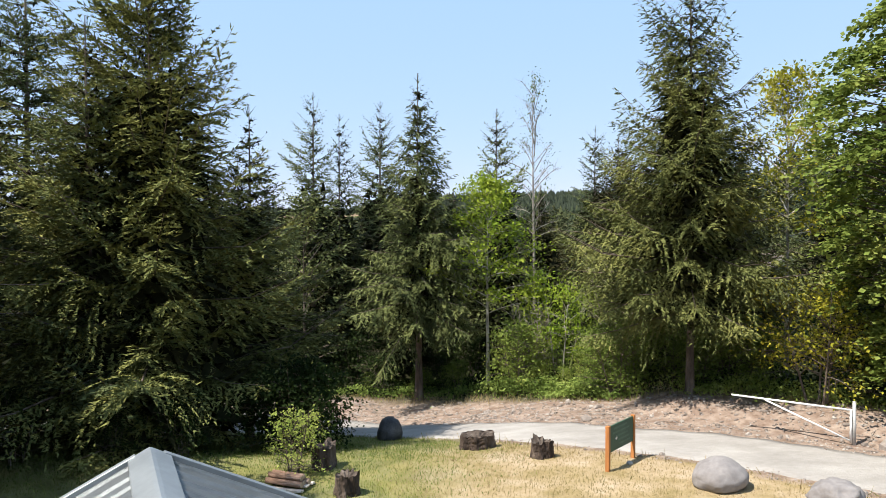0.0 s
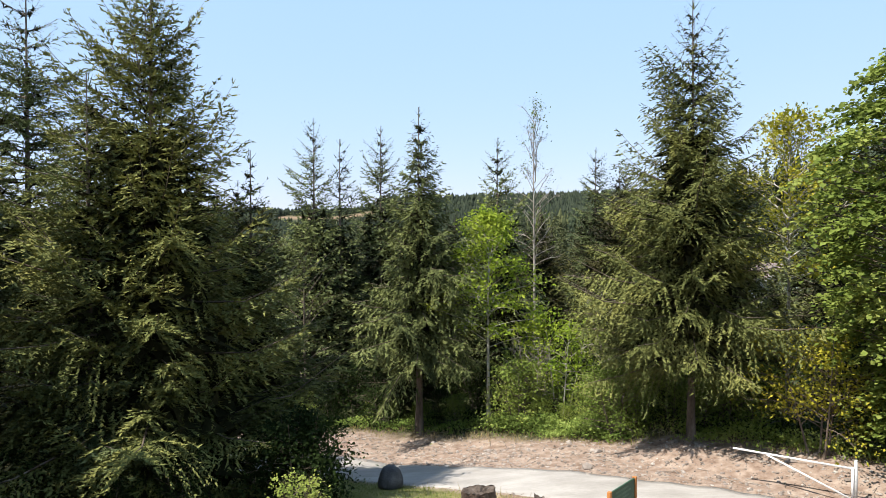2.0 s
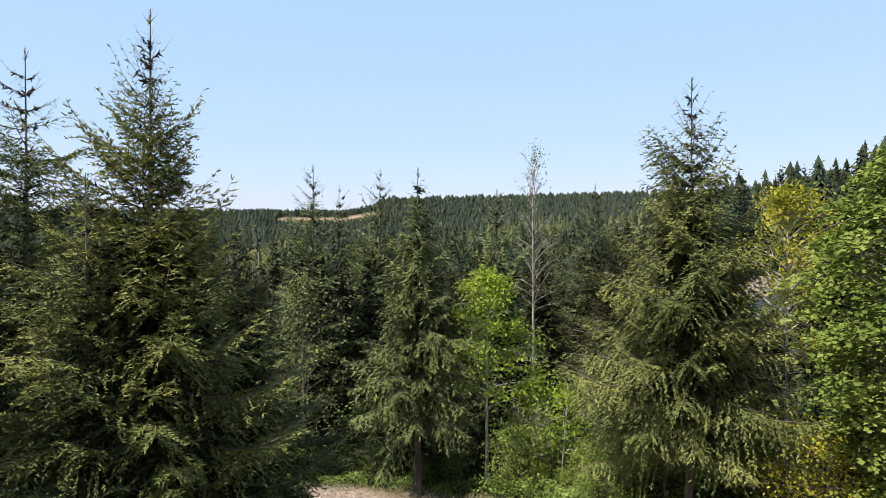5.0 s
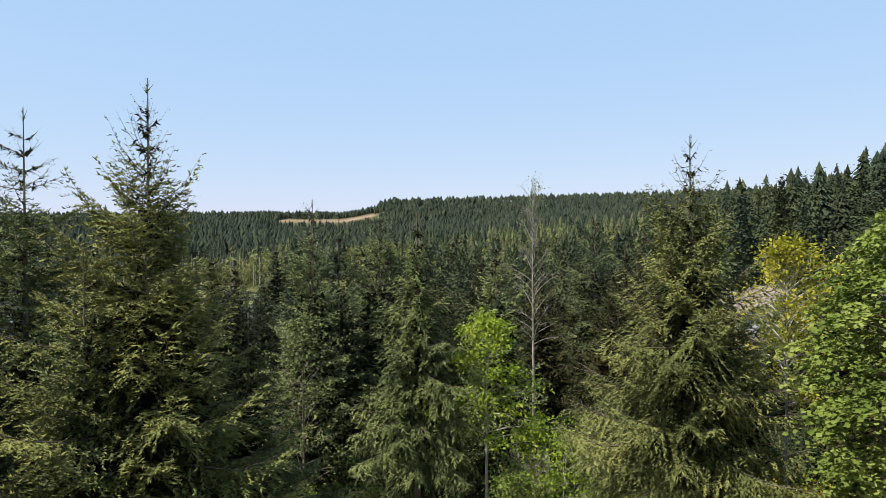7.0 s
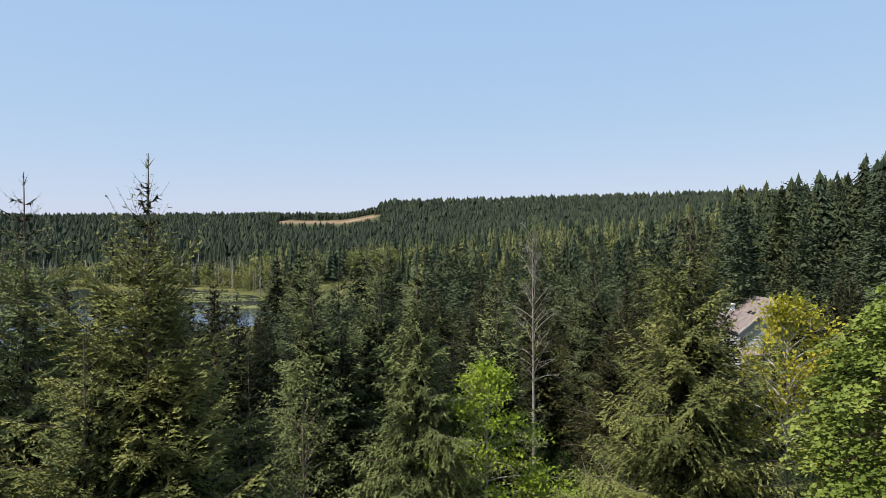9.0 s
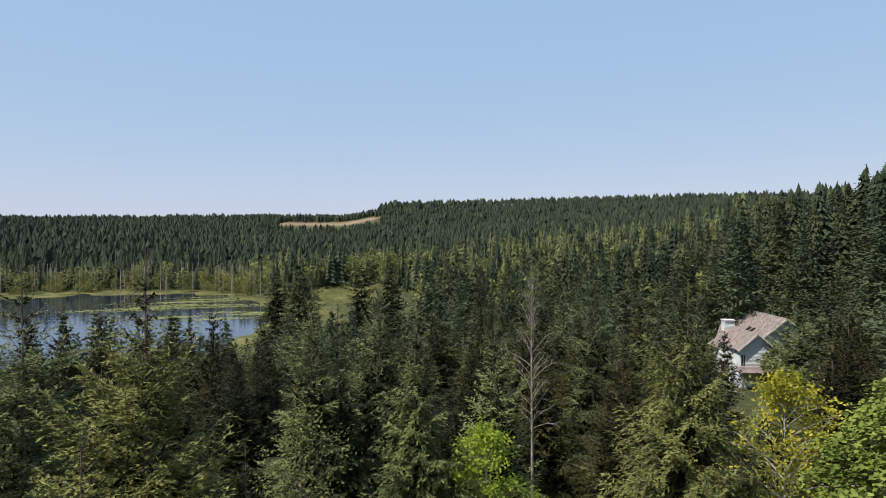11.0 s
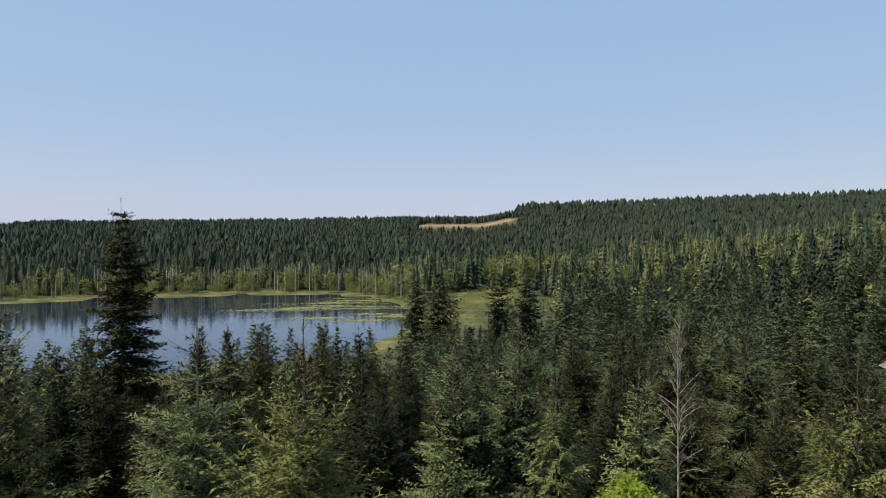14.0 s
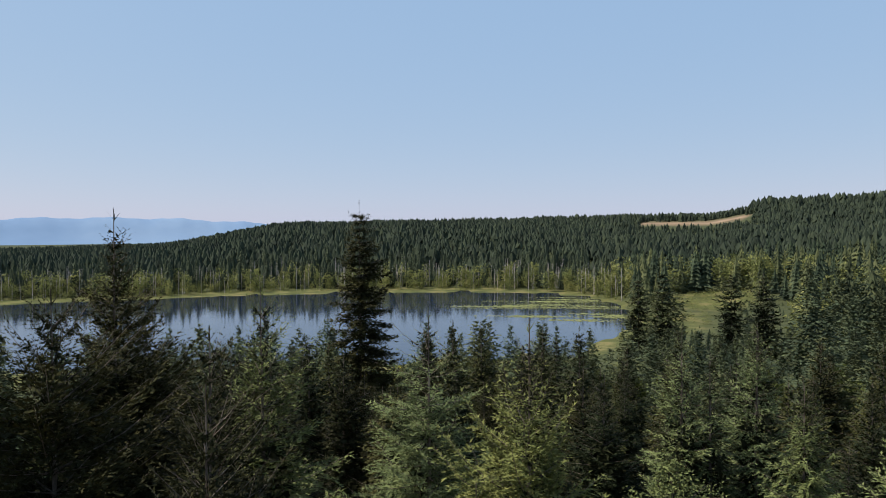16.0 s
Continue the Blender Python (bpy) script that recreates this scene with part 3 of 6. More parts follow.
conifer(16, standing(3.1, 40.0), fir_top(3.1, 40.0, 13.4), 3.8, M_FIR_BLUE, "narrow green fir behind the lime tree", nb=110, **MID)
conifer(17, standing(-8.2, 44.2), fir_top(-8.2, 44.2, 15.2), 4.3, M_FIR_BLUE, "blue-green fir with a long thin leader", nb=115, **MID)
conifer(18, standing(-4.2, 47.3), fir_top(-4.2, 47.3, 15.2), 4.6, M_FIR_BLUE, "dense fir rising over its neighbours", nb=125, **MID)
conifer(19, standing(12.4, 57.0), fir_top(12.4, 57.0, 15.0), 4.6, M_FIR_BLUE, "pointed fir deep in the stand", nb=115, **MID)
conifer(20, standing(-6.6, 45.0), fir_top(-6.6, 45.0, 14.0), 3.4, M_FIR_BLUE, "slim blue-green fir with a needle-thin top", nb=85, **MID)
conifer(21, standing(11.6, 33.5), fir_top(11.6, 33.5, 11.5), 3.4, M_CEDAR, "olive green fir half hidden at the wood's edge", nb=115, hang=0.2, **MID)
conifer(22, standing(-55.7, 77.0), fir_top(-55.7, 77.0, 25.6), 5.0, M_FIR_DEEPSHADE, "very tall old spruce standing alone over the young wood", base=0.12, nb=230, twig=0.36, bunch=0.15, nl=0.5, nw=0.11, rise=14, power=0.5, droop=0.4, tip=0.25, rings=2, heart=0.2, whorl=0.9, lobe=0.25)
conifer(23, standing(-26.5, 19.0), fir_top(-26.5, 19.0, 21.9), 7.6, M_FIR_DEEPSHADE, "tall dark fir with a sparse forked leader", nb=260, **{**MID, "power": 1.05})
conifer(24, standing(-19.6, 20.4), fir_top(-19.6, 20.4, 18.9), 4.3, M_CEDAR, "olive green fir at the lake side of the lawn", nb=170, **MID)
conifer(25, standing(-20.6, 12.6), fir_top(-20.6, 12.6, 19.2), 7.4, M_FIR_DEEPSHADE, "dark fir crowding its taller neighbour", nb=230, **MID)
conifer(26, standing(-30.5, 23.5), fir_top(-30.5, 23.5, 17.0), 6.6, M_FIR_DEEPSHADE, "dark fir with dense shaded boughs", nb=220, **MID)
conifer(36, standing(-24.0, 23.0), fir_top(-24.0, 23.0, 16.2), 4.6, M_FIR_DEEPSHADE, "shaded dark fir between taller neighbours", nb=150, **MID)
conifer(37, standing(-28.5, 30.5), fir_top(-28.5, 30.5, 14.2), 5.0, M_FIR_DEEPSHADE, "dark fir on the slope above the lake", nb=140, **MID)
conifer(38, standing(-17.5, 15.8), fir_top(-17.5, 15.8, 17.9), 4.8, M_FIR_DEEPSHADE, "dark fir at the edge of the lawn", nb=190, **MID)
# three tall firs added out of view, to throw shade on the left firs
conifer(30, standing(-30.5, 11.0), 28.0, 7.6, M_FIR_DEEPSHADE, "tall dark fir added left of view to shade the wood", nb=260, **SHADE_CASTER)
conifer(31, standing(-25.4, 7.6), 27.0, 7.2, M_FIR_DEEPSHADE, "unseen tall fir added to shade the firs beside the lawn", nb=260, **SHADE_CASTER)
conifer(48, standing(-27.5, 9.4), 31.0, 7.4, M_FIR_DEEPSHADE, "unseen towering fir added to cast shade on the left firs", nb=260, **SHADE_CASTER)
# placed so that its shadow falls on the left of the lawn
conifer(35, standing(-12.7, 11.3), 17.4, 5.0, M_FIR_DEEPSHADE, "dark fir at the shaded corner of the lawn", nb=200, **MID)
conifer(32, standing(24.6, 72.0), fir_top(24.6, 72, 12.2), 5.4, M_FIR_SHADE, "tall mid green fir in front of the house", nb=110, **FARTHER)
conifer(39, standing(27.4, 68.0), fir_top(27.4, 68, 9.4), 4.2, M_FIR_DEEPSHADE, "dark fir rising before the corner of the house", nb=100, **FARTHER)
conifer(33, standing(52.5, 103.0), fir_top(52.5, 103, 7.6), 6.9, M_FIR_BLUE, "blue-green fir close to the house", nb=130, power=0.75, **FARTHER)
conifer(34, standing(42.0, 75.0), fir_top(42, 75, 8.0), 3.8, M_FIR_BLUE, "pointed blue-green fir below the house", nb=100, **FARTHER)
conifer(27, standing(-22.0, 188.0), fir_top(-22, 188, 11.5), 5.6, M_FAR, "big dark cedar standing before the marsh", **OLD)
conifer(28, standing(-15.5, 200.0), fir_top(-15.5, 200, 10.5), 5.4, M_FAR, "dark cedar with a ragged crown before the marsh", **OLD)
conifer(29, standing(-43.5, 182.0), fir_top(-43.5, 182, 10.4), 5.8, M_FAR, "dark broad cedar at the edge of the lake", **OLD)
conifer(46, standing(-37.2, 181.0), fir_top(-37.2, 181, 11.6), 6.4, M_FAR, "broad spreading cedar among others before the marsh", **OLD)

conifer(49, standing(44.0, 205.0), fir_top(44, 205, 4.6), 3.2, M_RUST, "dead fir with rust-red needles in the green forest", category="dead tree", **{**OLD, "nb": 90})

# ---- the young wood between road and lake ----
VARIANTS, FAR_VARIANTS = [], []
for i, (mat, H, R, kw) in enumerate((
        (M_FIR_SHADE, 15, 4.9, dict(power=0.88)), (M_BLUE_SHADE, 15, 4.8, dict(rise=42, power=0.85)), (M_FIR_DEEPSHADE, 15, 4.7, dict(droop=0.35, power=0.88)),
        (M_FIR_SHADE, 15, 4.9, dict(rise=60, hang=0.1, power=0.92)), (M_CEDAR_SHADE, 15, 4.7, dict(hang=0.3, droop=0.3, power=0.85)), (M_BLUE_SHADE, 15, 4.2, dict(rise=35, power=0.8)))):
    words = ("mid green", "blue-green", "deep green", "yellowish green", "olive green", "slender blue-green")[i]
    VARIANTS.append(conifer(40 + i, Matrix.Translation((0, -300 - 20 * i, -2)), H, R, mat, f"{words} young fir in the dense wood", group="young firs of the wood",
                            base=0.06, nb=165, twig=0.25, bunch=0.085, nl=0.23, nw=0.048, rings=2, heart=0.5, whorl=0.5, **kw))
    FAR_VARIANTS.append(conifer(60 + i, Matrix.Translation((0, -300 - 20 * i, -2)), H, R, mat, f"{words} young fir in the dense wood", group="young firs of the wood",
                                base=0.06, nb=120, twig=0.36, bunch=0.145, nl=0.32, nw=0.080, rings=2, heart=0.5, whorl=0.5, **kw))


def sight_limit(x, y):
    """How high tree tops reach at a place: the wood thins and sinks towards the lake and round the house."""
    d, b = math.hypot(x, y), math.degrees(math.atan2(-x, y))
    top = 9.6 + 0.018 * (d - 45)
    if b > 18:
        top = min(15.0, 20.5 - 0.124 * d)
    elif b > 1.5:
        top = min(12.0, 20.5 - 0.130 * d)
    elif b < -12:
        top += 2.4
    if 31 < b < 36 and d > 60:
        top -= 5.5
    if -27.5 < b < -20.5 and d < 112:
        top = min(top, 19.0 - 0.225 * d)
    return top


rng = random.Random(5)
TAKEN = [(-6.7, 25.6, 3), (-9.3, 22.3, 4), (-15.3, 25.8, 3), (-10.4, 20.4, 2), (9.15, 25.9, 3), (-1.15, 33.4, 3), (3.1, 40, 2), (-8.2, 44.2, 2), (-4.2, 47.3, 2), (12.4, 57, 2),
         (-6.6, 45, 1.2), (12, 33.5, 2), (-55.7, 77, 3), (-26.5, 19, 3), (-19.6, 20.4, 3), (-20.6, 12.6, 3), (-30.5, 11, 3), (-25.4, 7.6, 3), (-24, 23, 3), (-28.5, 30.5, 3), (-17.5, 16, 3), (-12.7, 11.3, 3), (-7.6, 38.5, 2), (24.6, 72, 2), (27.4, 68, 2), (53.2, 103, 3), (42, 75, 2), (-30.5, 22.5, 3), (5, 31, 1.5), (7, 28, 2), (2.1, 33.5, 2), (6, 45, 2), (14, 28.3, 2), (16.3, 20.6, 4), (52, 117, 12)]
placed = 0
for tries in range(6000):
    b = rng.uniform(-40, 66)
    d = math.sqrt(rng.uniform(31 ** 2, 92 ** 2)) if b < 20 else math.sqrt(rng.uniform(27 ** 2, 92 ** 2))
    x, y = -d * math.sin(math.radians(b)), d * math.cos(math.radians(b))
    gap = (2.7 if b > 0 else 3.0) + d * 0.012
    if any((x - a) ** 2 + (y - c) ** 2 < (gap + e * 0.5) ** 2 for a, c, e in TAKEN) or road_side(np.array([x]), np.array([y]))[0] < 8.5:
        continue
    g = ground_at(x, y)
    H = min(sight_limit(x, y) - g, 17.5) * rng.choice((0.68, 0.8, 0.88, 0.94, 1.0, 1.0)) * rng.uniform(0.92, 1.04)
    if H < 4:
        continue
    TAKEN.append((x, y, gap))
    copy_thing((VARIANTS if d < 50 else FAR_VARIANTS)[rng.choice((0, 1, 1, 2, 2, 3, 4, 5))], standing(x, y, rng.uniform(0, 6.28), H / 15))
    placed += 1
    if placed >= 330:
        break
for i, v in enumerate(VARIANTS):
    v.matrix_basis = standing(-34 + 3.4 * i, 50 + 3 * i, i, 0.78)
for i, v in enumerate(FAR_VARIANTS):
    v.matrix_basis = standing(-22 - 3.8 * i, 82 + 2 * i, i, 0.78)


def tiered_conifers(rng, n, tiers, sides, wide=0.25, tufts=0, reach=0.25):
    """Conifers of height 1 for the far woods: overlapping ragged skirts of boughs round the stem, with loose sprays: arrays for n kinds."""
    kinds = []
    for _ in range(n):
        pw, w = rng.uniform(0.6, 0.9), wide * rng.uniform(0.85, 1.15)
        pieces = []
        for t in range(tiers):
            s = (t + rng.uniform(-0.2, 0.2)) / tiers
            r = w * max(1 - s, 0.03) ** pw * (0.75 if t == 0 else 1.0) + 0.008
            base, top = 0.06 + 0.88 * s, min(1.0, 0.06 + 0.88 * s + 1.9 / tiers * (0.6 + 0.5 * (1 - s)))
            if t == tiers - 1:
                top = 1.0
            a = (np.arange(2 * sides) + rng.uniform(-0.35, 0.35, 2 * sides)) * math.pi / sides + t * 1.1
            tip = np.arange(2 * sides) % 2 == 0
            q = r * np.where(tip, rng.uniform(0.85, 1.15, 2 * sides), rng.uniform(0.5, 0.72, 2 * sides))
            z = base + np.where(tip, rng.normal(-0.15 / tiers, 0.14 / tiers, 2 * sides), rng.normal(0.30 / tiers, 0.14 / tiers, 2 * sides))
            ring = np.concatenate([np.stack([q * np.cos(a), q * np.sin(a), z], 1), [[0, 0, top]]])
            i = np.arange(2 * sides)
            pieces.append((ring, np.stack([i, (i + 1) % (2 * sides), np.full(2 * sides, 2 * sides)], 1)))
        if tufts:
            s = rng.random(tufts) ** 1.2
            a = rng.uniform(0, 6.28, tufts)
            r = (reach * w / wide * (1 - s) ** pw + 0.006) * rng.uniform(0.5, 1.0, tufts)
            at = np.stack([np.cos(a) * r, np.sin(a) * r, 0.05 + 0.9 * s + 0.02 * rng.normal(0, 1, tufts)], 1)
            aim = np.stack([np.cos(a), np.sin(a), rng.normal(-0.05, 0.5, tufts)], 1) + rng.normal(0, 0.35, (tufts, 3))
            ln = (0.020 + 0.14 * w * (1 - s)) * rng.uniform(0.6, 1.3, tufts)
            pieces.append(spikes(rng, at, aim, ln, ln * 0.30, 0.8))
        kinds.append(joined(pieces))
    return kinds


def scatter(name, kinds, places, mat, label, category):
    """One mesh of many trees: places are rows of x, y, z, height, width factor, turn."""
    vs, fs, at = [], [], 0
    for i, (x, y, z, h, w, a) in enumerate(places):
        v, f = kinds[i % len(kinds)]
        c, s = math.cos(a) * h * w, math.sin(a) * h * w
        q = np.empty_like(v)
        q[:, 0], q[:, 1], q[:, 2] = v[:, 0] * c - v[:, 1] * s + x, v[:, 0] * s + v[:, 1] * c + y, v[:, 2] * h + z
        vs.append(q)
        fs.append(f + at)
        at += len(v)
    ob = part(name, mesh_of(name, np.concatenate(vs), np.concatenate(fs)), mat)
    return tagged(ob, label, category, kind="stuff")


def spread(rng, n, b0, b1, d0, d1, keep):
    b = rng.uniform(b0, b1, n)
    d = np.sqrt(rng.uniform(d0 ** 2, d1 ** 2, n))
    x, y = -d * np.sin(np.radians(b)), d * np.cos(np.radians(b))
    z, cov = height(x, y)
    m = lake_depth(b, d)
    ok = keep(b, d, m, cov)
    return x[ok], y[ok], z[ok], b[ok], d[ok]


nr = np.random.default_rng(77)


KINDS_MID = []
for k in range(8):
    live, dead, _, _ = conifer_shape(nr, 18, 18 * nr.uniform(0.25, 0.32), base=0.04, nb=80, twig=0.74, bunch=0.27, nl=0.40, nw=0.13, rise=nr.uniform(35, 55), power=nr.uniform(0.85, 1.05),
                                     hang=0.1 * (k % 3), heart=0.4, whorl=0.45)
    # the inner twigs take the live needles' colour here
    v, f = joined([live, dead])
    KINDS_MID.append((v / 18, f))
KINDS_FAR = tiered_conifers(nr, 10, 15, 8, 0.19, 620, 0.24)
KINDS_SHORE = tiered_conifers(nr, 10, 10, 6, 0.20, 150, 0.24)
KINDS_HILL = tiered_conifers(nr, 12, 2, 4, 0.34)


def rows_of(x, y, z, H, rng, w=1.0):
    return list(zip(x, y, z - 0.3, H, np.full(len(x), w) * rng.uniform(0.8, 1.25, len(x)), rng.uniform(0, 6.28, len(x))))


x, y, z, b, d = spread(nr, 300, -36, 64, 88, 165, lambda b, d, m, c: (m < -40) & (np.hypot(-d * np.sin(np.radians(b)) - 64, d * np.cos(np.radians(b)) - 138) > 15) & ~((b < -20.5) & (b > -28) & (d > 100) & (d < 158)))
lim = np.array([sight_limit(p, q) for p, q in zip(x, y)])
H = np.clip(np.where(b > 1.5, lim - z, np.where(b < -26, 24, 19)), 7, 27) * nr.uniform(0.6, 1.12, len(x))
H = np.where((b < -19) & (b > -28.5) & (d < 127), np.minimum(H, 4.8), H)
rows = rows_of(x, y, z, H, nr, 1.3)
scatter("valley_conifers", KINDS_MID, rows[::2], M_FAR, "dense olive green conifers on the slope above the lake", "conifers")
scatter("valley_spruces", KINDS_MID, rows[1::2], M_FAR_BLUE, "dense blue-green conifers on the slope above the lake", "conifers")
x, y, z, b, d = spread(nr, 1250, -36, 14, 162, 520, lambda b, d, m, c: (m < -45) & (c["marsh"] < 0.3))
H = nr.uniform(14, 29, len(x)) + np.where(b < -22, 4, 0)
H = np.where((b > 1.5) & (b < 14) & (d < 400), nr.uniform(5, 9, len(x)) * np.where(d > 270, 0.45, 1), H)
rows = rows_of(*(q[(d >= 205) & (d < 300)] for q in (x, y, z, H)), nr, 1.05)
scatter("middle_conifers", KINDS_FAR, rows[::2], M_FAR, "unbroken olive green conifer forest filling the valley", "conifers")
scatter("middle_spruces", KINDS_FAR, rows[1::2], M_FAR_BLUE, "unbroken blue-green conifer forest filling the valley", "conifers")
rows = rows_of(*(q[d < 205] for q in (x, y, z, H)), nr, 1.15)
scatter("slope_conifers", KINDS_MID, rows[::2], M_FAR, "tall olive green conifers on the slope round the house", "conifers")
scatter("slope_spruces", KINDS_MID, rows[1::2], M_FAR_BLUE, "tall blue-green conifers on the slope round the house", "conifers")
rows = rows_of(*(q[d >= 300] for q in (x, y, z, H)), nr, 1.15)
scatter("farther_conifers", KINDS_SHORE, rows[::2], M_FAR, "olive green conifer forest rising beyond the valley", "conifers")
scatter("farther_spruces", KINDS_SHORE, rows[1::2], M_FAR_BLUE, "blue-green conifer forest rising beyond the valley", "conifers")
x, y, z, b, d = spread(nr, 29000, -36, 66, 505, 1560, lambda b, d, m, c: (m < -50) & (c["field"] < 0.5) & ~((b > 5.2) & (b < 13.2) & (d > 1140) & (d < 1250)))
H = 9 + 8 * nr.random(len(x)) ** 1.5 + np.where((b < 5.2) & (d > 1300), 9, 0) - np.where((b > 4.5) & (b < 14) & (d > 1000) & (d < 1260), 5, 0)
scatter("hill_conifers", KINDS_HILL, rows_of(x, y, z, H, nr, 1.15), M_HILL, "distant conifer forest over the low hills", "conifers")


# ---- broadleaved trees and shrubs ----
def broadleaf_shape(rng, H, R, crown=0.3, limbs=26, subs=6, clump=14, leaf=0.14, wide=0.045, sigma=0.28, lean=45, lobes=1, top=0.92, keep=1.0, twigs=True, taper=0.25, hollow=0.12, stout=1.0):
    """Leaves, and the paths and radii of limbs and twigs, of a broadleaved tree."""
    s = (np.arange(limbs) + rng.random(limbs)) / limbs
    h = H * (crown + (top - crown) * s)
    az = np.arange(limbs) * 2.39996 + rng.normal(0, 0.4, limbs)
    L = R * np.sqrt(np.clip(1 - (1.5 * s - 0.5) ** 2, 0.06, 1)) * rng.uniform(0.6, 1.15, limbs)
    L = L * (1.12 - 0.5 * s * taper)
    el = np.radians(rng.normal(lean, 10, limbs) * (0.5 + 0.7 * s))
    u = np.linspace(0, 1, 5)
    d = np.stack([np.cos(az) * np.cos(el), np.sin(az) * np.cos(el), np.sin(el)], 1)
    bend = rng.normal(0, 0.10, (limbs, 3))
    bend[:, 2] -= 0.18
    paths = np.stack([0 * h, 0 * h, h], 1)[:, None] + L[:, None, None] * (d[:, None] * u[:, None] + bend[:, None] * (u ** 2)[:, None])
    radii = stout * (0.006 + 0.011 * L)[:, None] * np.linspace(1, 0.25, 5)
    k = np.repeat(np.arange(limbs), subs)
    us = rng.uniform(hollow, 1.0, len(k)) ** 0.6
    p = np.stack([0 * h, 0 * h, h], 1)[k] + L[k, None] * (d[k] * us[:, None] + bend[k] * (us ** 2)[:, None])
    sd = d[k] + rng.normal(0, 0.75, (len(k), 3))
    sd /= np.linalg.norm(sd, axis=1, keepdims=True)
    sl = L[k] * rng.uniform(0.18, 0.42, len(k))
    w = np.linspace(0, 1, 3)
    spaths = p[:, None] + sl[:, None, None] * sd[:, None] * w[:, None]
    sradii = stout * (0.004 + 0.006 * sl)[:, None] * np.array([1, 0.6, 0.2])
    has = rng.random(len(k)) < keep
    q = np.repeat(np.arange(len(k))[has], clump)
    at = p[q] + sd[q] * (sl[q] * rng.uniform(0.3, 1.1, len(q)))[:, None] + rng.normal(0, sigma, (len(q), 3)) * np.array([1, 1, 0.65])
    axis = d[k][q] * 0.6 + rng.normal(0, 0.6, (len(q), 3)) + np.array([0, 0, -0.35])
    ln = leaf * rng.uniform(0.7, 1.3, len(q))
    pieces = [blades(rng, at, axis, ln, ln * wide / 0.14 * 0.95, 0.5, 0.45, 0.25)]
    if lobes > 1:
        a = axis / np.linalg.norm(axis, axis=1, keepdims=True)
        across = np.cross(a, [0, 0, 1.0])
        for sgn in (-1, 1):
            pieces.append(blades(rng, at, a * 0.6 + across * sgn * 0.85, ln * 0.8, ln * wide / 0.14 * 0.8, 0.35, 0.5, 0.2))
    if not twigs:
        spaths, sradii, paths, radii = spaths[:1], sradii[:1], paths[:, ::2], radii[:, ::2]
    return joined(pieces), (paths, radii), (spaths, sradii)


def broadleaf(seed, name, m, H, R, leaves, bark, label, category, trunk_r=None, stems=1, group="", **shape):
    rng = np.random.default_rng(seed)
    root = thing(name, m, label, category, group)
    foliage, wood = [], []
    for i in range(stems):
        (v, f), (p, r), (sp, sr) = broadleaf_shape(rng, H * (1 if stems == 1 else rng.uniform(0.75, 1.0)), R / (1 if stems == 1 else 1.4), **shape)
        a, off = i * 2.4, 0 if stems == 1 else R * 0.45
        if stems > 1:
            tilt = Matrix.Rotation(rng.uniform(0.05, 0.3), 3, Vector((-math.sin(a), math.cos(a), 0)))
            t = np.array(tilt)
            base = np.array([math.cos(a), math.sin(a), 0]) * off * 0.3
            v, p, sp = v @ t.T + base, p @ t.T + base, sp @ t.T + base
        else:
            t, base = np.eye(3), np.zeros(3)
        foliage.append((v, f))
        wood += [tubes(p, r, 3), tubes(sp[:, ::2], sr[:, ::2], 3)]
        tv, tf = trunk_shape(rng, H * shape.get("top", 0.92), trunk_r or 0.012 * H, 8, 9, 0.05 * H / 6, 0.006)
        if i == 0:
            part("trunk", mesh_of("trunk", tv @ t.T + base, tf, True), bark, root)
        else:
            part("stem", mesh_of("stem", tv @ t.T + base, tf, True), bark, root)
    tagged(part("limbwork", mesh_of("limbwork", *joined(wood), True), bark, root), kind="stuff")
    part("crown", mesh_of("crown", *joined(foliage)), leaves, root)
    return root



